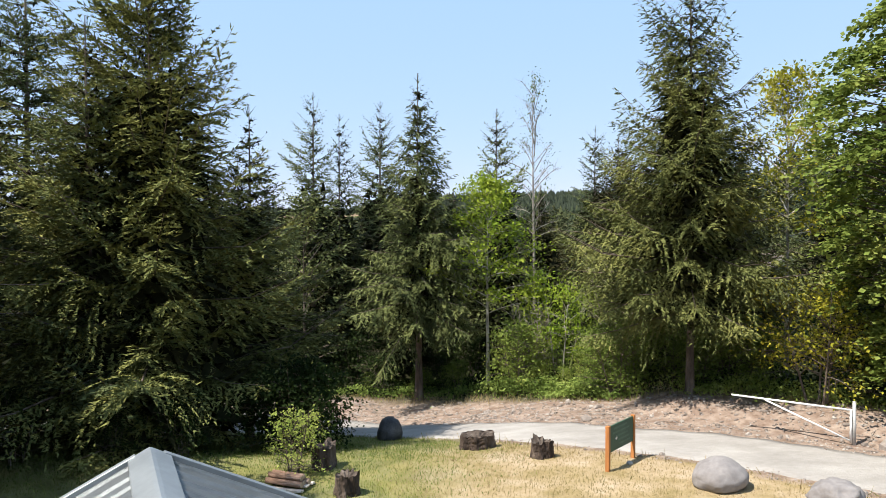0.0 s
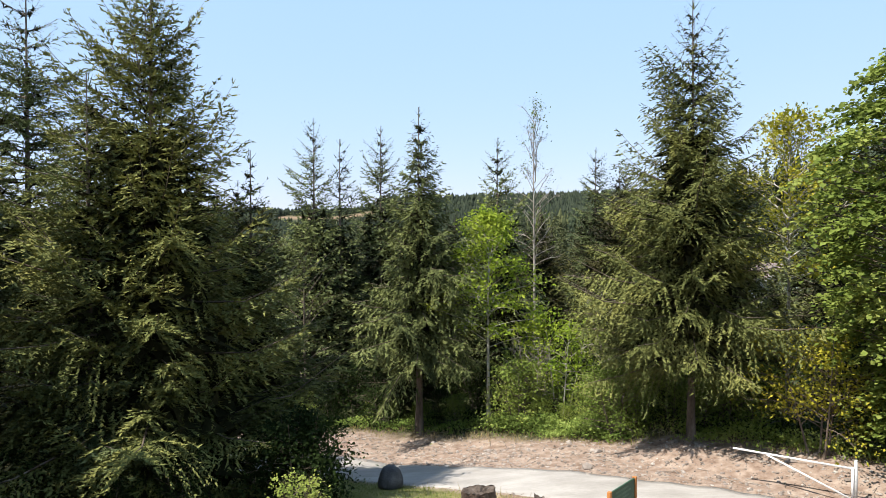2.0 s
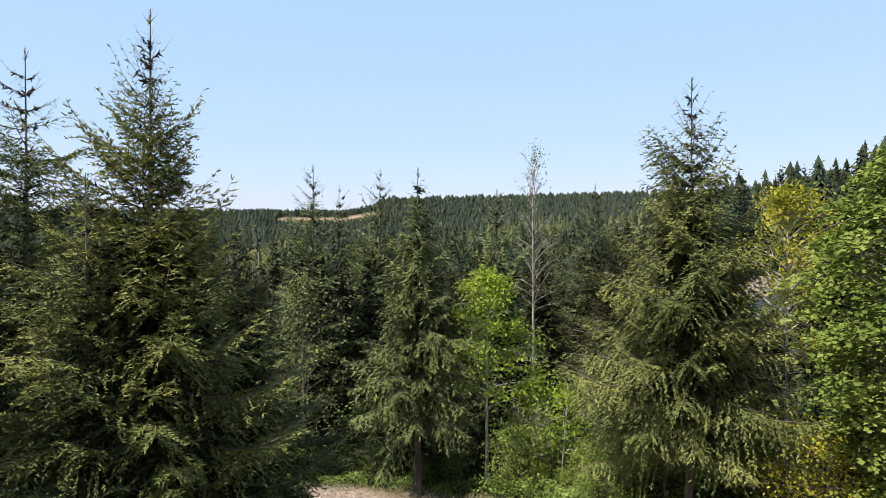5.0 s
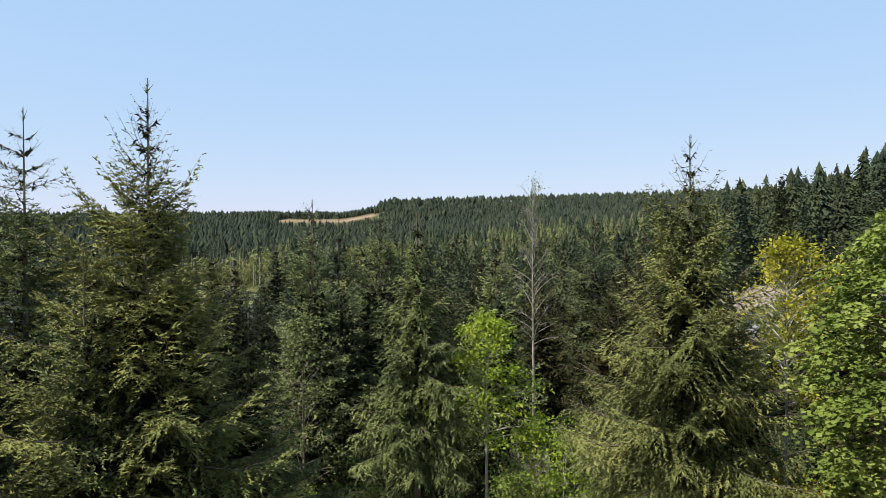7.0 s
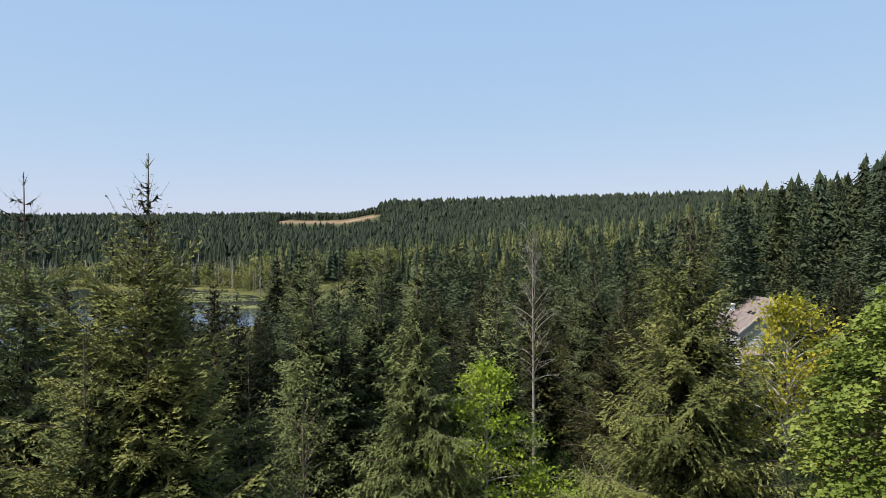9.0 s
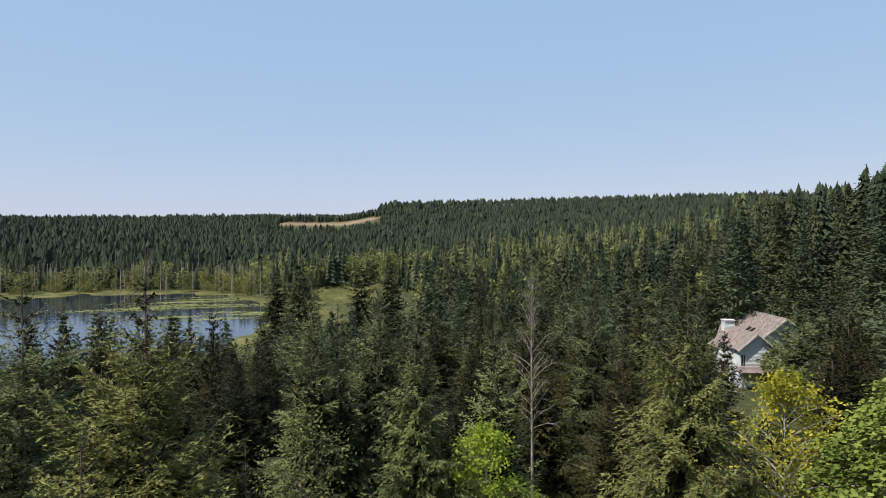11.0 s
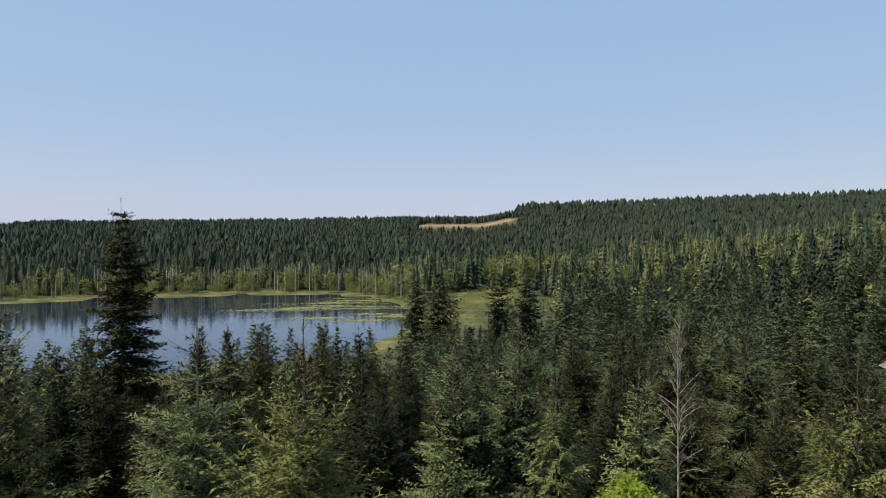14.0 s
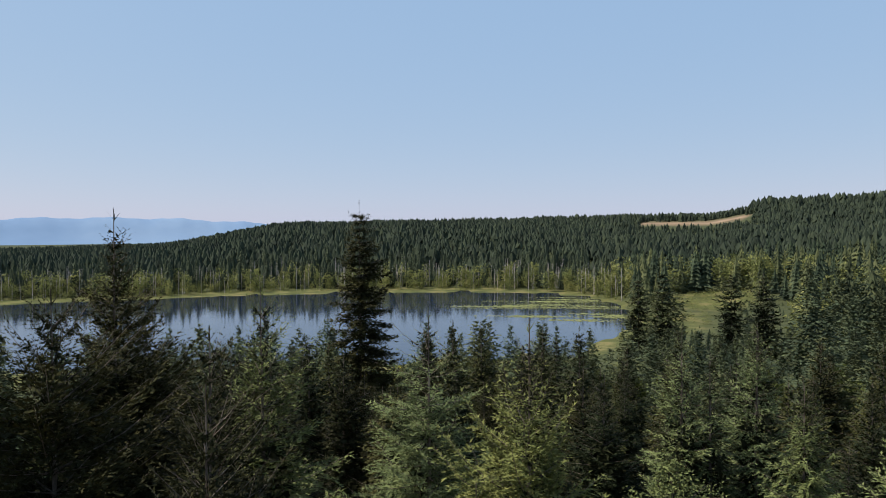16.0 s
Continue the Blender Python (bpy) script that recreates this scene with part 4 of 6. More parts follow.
def maple(m, H, R):
    """A broad maple whose leaves lie in overlapping flat sprays."""
    rng = np.random.default_rng(101)
    root = thing("maple_tree", m, "big leafy green maple beside the road gate", "maple tree")
    n = 820
    u = (np.arange(n) + rng.random(n)) / n
    az = np.arange(n) * 2.39996 + rng.normal(0, 0.3, n)
    lobe = 1 + 0.13 * np.sin(az * 3 + u * 9) + 0.08 * np.sin(az * 7 - u * 23)
    far = R * np.interp(0.09 + 0.9 * u, (0.09, 0.23, 0.30, 0.45, 0.55, 0.69, 0.79, 0.89, 1.0), (0.55, 0.72, 0.9, 1.0, 1.0, 0.9, 0.72, 0.5, 0.08)) * lobe * np.where(np.arange(n) % 4 == 0, rng.uniform(0.3, 0.75, n), rng.uniform(0.8, 1.0, n))
    mid = np.stack([np.cos(az) * far, np.sin(az) * far, H * (0.09 + 0.9 * u)], 1)
    size = rng.uniform(0.55, 1.05, n)
    cnt = (104 * size).astype(int)
    k = np.repeat(np.arange(n), cnt)
    off = rng.normal(0, 0.46, (len(k), 2)) * size[k, None]
    out = np.stack([np.cos(az), np.sin(az)], 1)[k]
    along = (off * out).sum(1)
    at = mid[k] + np.stack([off[:, 0], off[:, 1], rng.normal(0, 0.07, len(k)) - 0.42 * along - 0.12 * (off ** 2).sum(1)], 1)
    axis = np.concatenate([out + rng.normal(0, 0.7, (len(k), 2)), rng.normal(-0.45, 0.25, (len(k), 1))], 1)
    ln = 0.175 * rng.uniform(0.6, 1.2, len(k))
    part("crown", mesh_of("crown", *blades(rng, at, axis, ln, ln * 0.52, 0.35, 0.5, 0.2)), M_MAPLE, root)
    low = np.stack([0 * u, 0 * u, np.maximum(mid[:, 2] - 0.45 * far, 0.06 * H)], 1)
    t = np.linspace(0, 1, 4)[None, :, None]
    paths = low[:, None] * (1 - t) + mid[:, None] * t + np.array([0, 0, 0.5]) * (t * (1 - t)) * far[:, None, None] * 0.5
    tagged(part("limbwork", mesh_of("limbwork", *tubes(paths, (0.008 + 0.007 * far)[:, None] * np.linspace(1, 0.3, 4), 3), True), M_BARK, root), kind="stuff")
    part("trunk", mesh_of("trunk", *trunk_shape(rng, H * 0.95, 0.24, top=0.01), True), M_BARK, root)


maple(standing(16.1, 20.5), 15.2, 4.6)
broadleaf(102, "lime_tree", standing(2.2, 34.2), 10.9, 2.4, M_LIME, M_PALEBARK, "slender tree with bright lime green leaves", "tree", trunk_r=0.10, crown=0.34, limbs=36, subs=7, clump=20,
          leaf=0.19, sigma=0.26)
broadleaf(103, "birch_tree", standing(13.9, 28.3), fir_top(13.9, 28.3, 13.4), 2.5, M_YELLOW, M_PALEBARK, "white-stemmed birch with sparse yellowing leaves", "birch tree", trunk_r=0.11, crown=0.45, limbs=36,
          subs=8, clump=19, leaf=0.16, sigma=0.26, lean=50, keep=0.9, stout=1.3)
broadleaf(104, "birch_tree", standing(5.9, 45.2), fir_top(5.9, 45.2, 16.9), 2.3, M_BIRCH, M_DEADWOOD, "nearly bare pale birch holding a few last leaves", "birch tree", trunk_r=0.13, crown=0.40, limbs=44,
          subs=12, clump=8, leaf=0.13, sigma=0.2, lean=68, keep=0.16, top=0.97, stout=1.15)
broadleaf(112, "alder_tree", standing(-7.6, 38.5), 11.5, 2.9, M_CEDAR, M_BARK, "olive brown leafy alder beyond the road", "alder tree", trunk_r=0.10, crown=0.15, limbs=40, subs=6, clump=12, leaf=0.2,
          sigma=0.32, lean=50, twigs=False)
broadleaf(113, "dead_tree", standing(24.0, 61.0), fir_top(24, 61, 8.2), 2.2, M_BIRCH, M_DEADWOOD, "leafless grey dead tree with fine drooping twigs", "dead tree", trunk_r=0.08, crown=0.2, limbs=46, subs=9, clump=1, leaf=0.1,
          lean=5, keep=0.02, top=0.97)
broadleaf(114, "yellow_bush", standing(-103, 159), 4.5, 3.2, M_YELLOW, M_BARK, "yellowing willow bush on the lake shore", "bush", trunk_r=0.06, stems=4, crown=0.05, limbs=12, subs=5, clump=5, leaf=0.5, sigma=0.4, twigs=False, group="shore bushes")
broadleaf(115, "yellow_bush", standing(-109, 156), 3.6, 2.8, M_YELLOW, M_BARK, "low yellowing willow bush on the lake shore", "bush", trunk_r=0.06, stems=4, crown=0.05, limbs=12, subs=5, clump=5, leaf=0.5, sigma=0.4, twigs=False, group="shore bushes")
broadleaf(105, "hazel_bush", standing(-4.7, 21.7), 3.1, 1.8, M_SHADESHRUB, M_BARK, "dark leafy hazel in the shade of the big fir", "bush", trunk_r=0.05, stems=4, crown=0.05, limbs=24, subs=6, clump=16,
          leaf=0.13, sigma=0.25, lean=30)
broadleaf(106, "garden_bush", standing(-3.85, 17.75), 1.75, 1.0, M_SHRUB, M_BARK, "small leafy bush on the lawn beside stacked logs", "bush", trunk_r=0.02, stems=4, crown=0.1, limbs=14, subs=4, clump=6,
          leaf=0.085, sigma=0.09, lean=45)
broadleaf(107, "lime_shrub", standing(5.5, 32.6), 5.4, 1.9, M_LIME, M_PALEBARK, "bright lime green shrub at the wood's edge", "shrub", trunk_r=0.04, stems=3, crown=0.3, limbs=16, subs=5, clump=12, leaf=0.15, sigma=0.3)
broadleaf(108, "willow_shrub", standing(7.9, 30.2), 7.0, 1.9, M_CEDAR, M_DEADWOOD, "tall olive green willow shrub with pale stems", "shrub", trunk_r=0.035, stems=6, crown=0.22, limbs=26, subs=6, clump=9, leaf=0.16, wide=0.02,
          sigma=0.25, lean=62)
broadleaf(109, "yellow_shrub", standing(12.5, 23.3), 4.7, 2.2, M_YELLOW, M_BARK, "yellowing shrub below the birch", "shrub", trunk_r=0.04, stems=4, crown=0.2, limbs=18, subs=5, clump=9, leaf=0.13, sigma=0.28)
broadleaf(110, "leafy_shrub", standing(7.1, 28.5), 3.3, 1.7, M_SHRUB, M_BARK, "dense mid green shrub above the bank", "shrub", trunk_r=0.03, stems=5, crown=0.05, limbs=18, subs=5, clump=12, leaf=0.11, sigma=0.2)
broadleaf(111, "bare_shrub", standing(4.3, 33.0), 4.6, 1.8, M_SHRUB, M_DEADWOOD, "leafless grey shrub with bare twigs", "shrub", trunk_r=0.03, stems=5, crown=0.2, limbs=16, subs=9, clump=4, leaf=0.1, keep=0.06, lean=55)

BUSHES = [
    broadleaf(120, "forest_shrub", standing(4.0, 35.0), 3.4, 2.0, M_SHRUB, M_BARK, "mid green forest shrub under the trees", "shrub", trunk_r=0.03, stems=4, crown=0.05, limbs=16, subs=5, clump=3, leaf=0.23, sigma=0.26, twigs=False, group="undergrowth shrubs"),
    broadleaf(121, "forest_shrub", standing(-3.8, 38.5), 3.8, 2.0, M_SHADESHRUB, M_BARK, "forest shrub under the trees with leaves darkened for shade", "shrub", trunk_r=0.03, stems=4, crown=0.05, limbs=16, subs=5, clump=3, leaf=0.23, sigma=0.26, twigs=False, group="undergrowth shrubs"),
    broadleaf(122, "forest_shrub", standing(12.0, 29.2), 3.0, 1.9, M_BRAMBLE, M_BARK, "light green forest shrub under the trees", "shrub", trunk_r=0.03, stems=4, crown=0.05, limbs=14, subs=5, clump=3, leaf=0.23, sigma=0.26, twigs=False, group="undergrowth shrubs"),
]
FRONT = [
    broadleaf(123, "bank_shrub", standing(3.4, 32.2), 3.4, 2.0, M_SHRUB, M_BARK, "mid green leafy shrub on top of the bank", "shrub", trunk_r=0.03, stems=4, crown=0.04, limbs=16, subs=5, clump=11, leaf=0.125, sigma=0.24, twigs=False, group="bank shrubs"),
    broadleaf(124, "bank_shrub", standing(11.0, 28.3), 3.1, 1.9, M_BRAMBLE, M_BARK, "light green leafy shrub on top of the bank", "shrub", trunk_r=0.03, stems=4, crown=0.04, limbs=16, subs=5, clump=11, leaf=0.115, sigma=0.24, twigs=False, group="bank shrubs"),
]
rng = random.Random(9)
SHRUBS = [(4.0, 35.0), (-3.8, 38.5), (12.0, 29.2)]
for tries in range(900):
    b = rng.uniform(-38, 30)
    d = math.sqrt(rng.uniform(27 ** 2, 50 ** 2))
    x, y = -d * math.sin(math.radians(b)), d * math.cos(math.radians(b))
    s = road_side(np.array([x]), np.array([y]))[0]
    if s < 6.9 or any((x - a) ** 2 + (y - c) ** 2 < 1.9 ** 2 for a, c in SHRUBS) or math.hypot(x - 2.2, y - 33.4) < 1.4 or math.hypot(x + 1.2, y - 33.4) < 2.0:
        continue
    SHRUBS.append((x, y))
    # deeper in the wood only the shade-darkened kind stands
    copy_thing(BUSHES[rng.choice((0, 1, 1, 1, 1, 2) if s < 11 and b < 12 else (1,))], standing(x, y, rng.uniform(0, 6.28), rng.uniform(0.5, 1.05) * (0.6 if s < 10 else 1.0)))
    if len(SHRUBS) > 80:
        break
for x in np.arange(-4.0, 13.0, 0.95):
    y = next(q for q in np.arange(20, 45, 0.1) if road_side(np.array([x]), np.array([q]))[0] > 7.4)
    if min(math.hypot(x - a, y - c) for a, c in ((-1.2, 34.4), (9.15, 25.9), (2.2, 34.2))) > 1.3:
        copy_thing(FRONT[rng.choice((0, 0, 1))], standing(x, y + rng.uniform(0, 1.2), x * 2.0, rng.uniform(0.28, 0.5) if x < 5.8 else rng.uniform(0.45, 0.85)))
for x, y, size, kind in ((-11.5, 18.7, 0.6, 1), (-9.0, 18.8, 0.42, 1), (-13.5, 19.5, 0.8, 1), (-7.4, 19.8, 0.5, 1), (-6.0, 24.6, 0.8, 1), (-16, 18.5, 0.9, 1), (-12, 27, 0.9, 1),
                         (14.2, 23.6, 0.55, 1), (15.6, 22.6, 0.7, 1), (-19, 22, 1.0, 1), (-21, 17, 1.2, 1)):
    copy_thing(BUSHES[kind], standing(x, y, x * 2.0, size))


# ---- undergrowth and ground litter ----
def leaf_mounds(name, seed, line, n, w, tall, leaf, mat, label, category):
    """Low tangled leaves over mounds along a line of the plan."""
    rng = np.random.default_rng(seed)
    line = np.array(line, float)
    t = rng.random(n) * (len(line) - 1)
    i = t.astype(int)
    p = line[i] + (line[i + 1] - line[i]) * (t - i)[:, None] + rng.normal(0, w, (n, 2))
    z, _ = height(p[:, 0], p[:, 1])
    mound = tall * (0.55 + 0.45 * wobble(p[:, 0], p[:, 1], 0.55, seed)) * np.exp(-(rng.normal(0, 0.5, n)) ** 2)
    at = np.stack([p[:, 0], p[:, 1], z + np.abs(mound) * np.sqrt(rng.random(n))], 1)
    axis = rng.normal(0, 1, (n, 3)) + np.array([0, -0.2, 0.1])
    ln = leaf * rng.uniform(0.6, 1.3, n)
    tagged(part(name, mesh_of(name, *blades(rng, at, axis, ln, ln * 0.34, 0.4, 0.45, 0.2)), mat), label, category, kind="stuff")


leaf_mounds("brambles", 3, [(2.4, 32.8), (4.2, 31.4), (5.8, 29.9), (7.4, 28.3)], 5600, 0.5, 1.1, 0.13, M_BRAMBLE, "light green bramble leaves along the top of the bank", "brambles")
leaf_mounds("bank_weeds", 4, [(-7, 37.4), (-4, 36.4), (-1, 35.2), (2, 33.4)], 3200, 0.5, 0.7, 0.12, M_BRAMBLE, "green weeds at the foot of the trees", "weeds")
leaf_mounds("gate_weeds", 5, [(9.0, 26.6), (10.8, 25.7), (12.6, 24.4), (14.4, 22.8)], 3600, 0.5, 0.85, 0.11, M_SHRUB, "low green and brown weeds behind the gate", "weeds")
leaf_mounds("wood_floor_leaves", 6, [(-9, 39.5), (-2, 37.2), (3, 35), (7.5, 31), (11, 28.5), (15, 26)], 7000, 1.0, 1.0, 0.15, M_SHADESHRUB, "leaves covering the wood's floor, coloured dark for the shade", "undergrowth")


def grass(name, seed, n, area, tall, mat, label, keep):
    rng = np.random.default_rng(seed)
    x, y = rng.uniform(area[0], area[1], n), rng.uniform(area[2], area[3], n)
    s = road_side(x, y)
    ok = keep(x, y, s, rng.random(n))
    x, y = x[ok], y[ok]
    z, _ = height(x, y)
    at = np.stack([x, y, z - 0.01], 1)
    axis = rng.normal(0, 0.45, (len(x), 3)) + np.array([0, 0, 1.0])
    ln = tall * rng.uniform(0.4, 1.3, len(x))
    a = axis / np.linalg.norm(axis, axis=1, keepdims=True)
    side = np.stack([np.cos(x * 91), np.sin(x * 91), 0 * x], 1) * (0.006 + 0.03 * ln)[:, None]
    v = np.stack([at - side, at + side, at + a * ln[:, None]], 1).reshape(-1, 3)
    tagged(part(name, mesh_of(name, v, np.arange(3 * len(x)).reshape(-1, 3)), mat), label, "grass", kind="stuff")


grass("lawn_grass", 21, 95000, (-8, 13, 13.5, 26), 0.075, M_GRASS, "short dry straw-coloured lawn grass", lambda x, y, s, r: (s < -1.75 - 0.2 * r) & (r > 0.9 * smooth(-1.0, 3.0, -x + 0.9 + (y - 18) * 0.35)))
grass("shade_grass", 22, 62000, (-14, 3.5, 13.5, 27), 0.10, M_GREENGRASS, "greener lawn grass in the shade of the firs", lambda x, y, s, r: (s < -1.8) & (r < smooth(-1.5, 3.2, -x + 1.2 + (y - 18) * 0.4 + 1.2 * wobble(x, y, 1.1, 4))))
grass("verge_grass", 23, 9000, (-6, 16, 15.5, 38), 0.30, M_GRASS, "tall dry grass stalks along the road", lambda x, y, s, r: ((s < -1.75) & (s > -2.4)) & (r < 0.6) | ((s > 5.6) & (s < 6.8)))
grass("bank_grass", 24, 26000, (-9, 16, 17, 39), 0.24, M_GRASS, "dry brown grass on top of the bank", lambda x, y, s, r: (s > 5.0 + 0.8 * r) & (s < 7.4))


def stones(name, seed, n, size, mat, label, keep):
    """Loose angular stones, pressed into the ground."""
    rng = np.random.default_rng(seed)
    t = (1 + 5 ** 0.5) / 2
    ico = np.array([(-1, t, 0), (1, t, 0), (-1, -t, 0), (1, -t, 0), (0, -1, t), (0, 1, t), (0, -1, -t), (0, 1, -t), (t, 0, -1), (t, 0, 1), (-t, 0, -1), (-t, 0, 1)]) / 1.9
    tri = np.array([(0, 11, 5), (0, 5, 1), (0, 1, 7), (0, 7, 10), (0, 10, 11), (1, 5, 9), (5, 11, 4), (11, 10, 2), (10, 7, 6), (7, 1, 8), (3, 9, 4), (3, 4, 2), (3, 2, 6), (3, 6, 8), (3, 8, 9),
                    (4, 9, 5), (2, 4, 11), (6, 2, 10), (8, 6, 7), (9, 8, 1)])
    x, y = rng.uniform(-9, 16, n), rng.uniform(15, 37, n)
    ok = keep(x, y, road_side(x, y), rng.random(n))
    x, y = x[ok], y[ok]
    z, _ = height(x, y)
    r = size * rng.lognormal(0, 0.55, len(x))
    v = ico[None] * rng.uniform(0.65, 1.25, (len(x), 12, 1)) * (r[:, None, None] * rng.uniform(0.6, 1.2, (len(x), 1, 3)) * np.array([1, 1, 0.65]))
    v += np.stack([x, y, z + r * 0.15], 1)[:, None]
    f = tri[None] + (np.arange(len(x)) * 12)[:, None, None]
    tagged(part(name, mesh_of(name, v.reshape(-1, 3), f.reshape(-1, 3)), mat), label, "stones", kind="stuff")


stones("bank_gravel", 31, 21000, 0.03, M_STONE, "loose pale stones and gravel on the bank", lambda x, y, s, r: (s > 1.75) & (s < 5.8 - 1.5 * r))
stones("bank_cobbles", 32, 2600, 0.045, M_STONE, "larger rounded stones lying on the bank", lambda x, y, s, r: (s > 2.0) & (s < 5.8))
stones("verge_gravel", 33, 22000, 0.022, M_STONE, "fine gravel spilt along the road's edge", lambda x, y, s, r: (s < -1.35 - 0.25 * r) & (s > -2.1) | (s > 1.3 + 0.25 * r) & (s < 2.1))


def bank_twigs():
    rng = np.random.default_rng(41)
    n = 700
    x, y = rng.uniform(-6, 14, n), rng.uniform(18, 36, n)
    s = road_side(x, y)
    ok = (s > 2.4) & (s < 6.6)
    x, y = x[ok], y[ok]
    z, _ = height(x, y)
    a, l = rng.uniform(0, 3.14, len(x)), rng.uniform(0.15, 0.6, len(x))
    u = np.linspace(-0.5, 0.5, 3)
    p = np.stack([x[:, None] + np.cos(a)[:, None] * l[:, None] * u, y[:, None] + np.sin(a)[:, None] * l[:, None] * u, z[:, None] + 0.03 + 0.05 * (u[None] + 0.5) * l[:, None]], -1)
    tagged(part("bank_twigs", mesh_of("bank_twigs", *tubes(p, np.tile([0.012, 0.010, 0.005], (len(x), 1)), 4)), M_DEADWOOD), "dead grey twigs strewn over the bank", "twigs", kind="stuff")


bank_twigs()


# ---- things on the lawn ----
def lump(seed, size, rough=0.16, cuts=3, detail=1.6):
    """A boulder's bmesh: a sphere worn by noise, flat below."""
    bm = bmesh.new()
    bmesh.ops.create_icosphere(bm, subdivisions=cuts, radius=0.5)
    off = Vector((seed * 3.7, seed * 1.3, seed * 2.1))
    for v in bm.verts:
        n = v.co.normalized()
        k = 1 + rough * (noise.noise(n * detail + off) + 0.45 * noise.noise(n * detail * 2.6 + off) + 0.2 * noise.noise(n * detail * 7 + off))
        v.co = Vector((n.x * size[0], n.y * size[1], n.z * size[2])) * 0.5 * k
        if v.co.z < -0.2 * size[2]:
            v.co.z = -0.2 * size[2] + (v.co.z + 0.2 * size[2]) * 0.3
    for f in bm.faces:
        f.smooth = True
    return bm


def boulder(seed, x, y, size, mat, label, turn=0.0, rough=0.16):
    ob = part("boulder", lump(seed, size, rough, 4), mat)
    ob.matrix_basis = Matrix.Translation((x, y, ground_at(x, y) + size[2] * 0.24)) @ Matrix.Rotation(turn, 4, "Z")
    tagged(ob, label, "boulder")


M_WHITEROCK = material("pale_rock", [(0.2, (0.2800, 0.2660, 0.2380)), (0.8, (0.3850, 0.3710, 0.3332))], scale=3.0, rough=0.9)
boulder(2, 6.75, 16.95, (1.42, 1.15, 0.92), M_BOULDER, "large smooth grey boulder on the lawn's edge", 0.5, 0.10)
boulder(5, 8.95, 15.85, (1.25, 1.0, 0.78), M_BOULDER, "rough grey boulder beside the gravel road", 0.2, 0.22)
boulder(8, -1.85, 24.1, (0.84, 0.80, 1.10), M_DARKROCK, "dark rounded boulder in the fir's shadow", 0.0, 0.12)
boulder(9, 4.95, 18.5, (0.17, 0.14, 0.13), M_WHITEROCK, "small pale stone at the foot of the sign", 0.4)

M_STUMP = material("rotten_stump", [(0.2, (0.0240, 0.0160, 0.0120)), (0.55, (0.0680, 0.0480, 0.0368)), (0.9, (0.1600, 0.1240, 0.1000))], scale=3.0, rough=0.95, bump=1.0, bump_scale=12.0, stretch=(1, 1, 0.35))
M_STUMPTOP = material("stump_top", [(0.2, (0.0450, 0.0325, 0.0250)), (0.6, (0.1000, 0.0775, 0.0625)), (0.9, (0.1700, 0.1450, 0.1225))], scale=5.0, rough=0.95, bump=0.6, bump_scale=15.0)


def stump(seed, x, y, r, tall, label, turn=0.0, oval=1.0):
    """A sawn stump: ribbed bark flaring into roots, a hollow worn top."""
    rng = random.Random(seed)
    root = thing("tree_stump", Matrix.Translation((x, y, ground_at(x, y) - 0.04)) @ Matrix.Rotation(turn, 4, "Z"), label, "tree stump", "stumps on the lawn")
    n, rings = 60, 13
    ph = [rng.uniform(0, 6) for _ in range(4)]
    bm = bmesh.new()
    rows = []
    for j in range(rings):
        t = j / (rings - 1)
        row = []
        for i in range(n):
            a = i * 2 * math.pi / n
            rib = 0.09 * math.sin(3 * a + ph[0]) + 0.05 * math.sin(8 * a + ph[1] + t) + 0.05 * math.sin(13 * a + ph[2] + 5 * t)
            k = r * (1 + rib + 0.20 * (1 - t) ** 3 * (1 + math.sin(4 * a + ph[3])) * 0.6)
            top = tall * (1 + 0.05 * math.sin(2 * a + ph[1]) + 0.04 * math.sin(7 * a + ph[2]) + 0.03 * math.sin(13 * a + ph[0]) + 0.16 * max(0.0, math.sin(a + ph[3])) ** 9)
            k *= 1 + 0.07 * noise.noise(Vector((4 * math.cos(a) + seed, 4 * math.sin(a), 7 * t)))
            row.append(bm.verts.new((k * math.cos(a), k * oval * math.sin(a), t * top)))
        rows.append(row)
    for a, b in zip(rows, rows[1:]):
        for i in range(n):
            bm.faces.new((a[i], a[(i + 1) % n], b[(i + 1) % n], b[i]))
    part("bark", bm, M_STUMP, root)
    bm = bmesh.new()
    inner = []
    for t, k, dz in ((0, 0.99, -0.01), (1, 0.7, -0.05), (2, 0.35, -0.13)):
        row = []
        for v in [i for i in range(n)]:
            a = v * 2 * math.pi / n
            rib = 0.09 * math.sin(3 * a + ph[0]) + 0.05 * math.sin(8 * a + ph[1] + 1) + 0.05 * math.sin(13 * a + ph[2] + 5)
            top = tall * (1 + (0.05 * math.sin(2 * a + ph[1]) + 0.04 * math.sin(7 * a + ph[2]) + 0.03 * math.sin(13 * a + ph[0]) + 0.16 * max(0.0, math.sin(a + ph[3])) ** 9) * k)
            row.append(bm.verts.new((r * k * (1 + rib) * math.cos(a), r * k * oval * (1 + rib) * math.sin(a), top + dz + 0.03 * math.sin(11 * a + t))))
        inner.append(row)
    for a, b in zip(inner, inner[1:]):
        for i in range(n):
            bm.faces.new((a[i], a[(i + 1) % n], b[(i + 1) % n], b[i]))
    bm.faces.new(inner[-1])
    part("cut_top", bm, M_STUMPTOP, root)
    return root


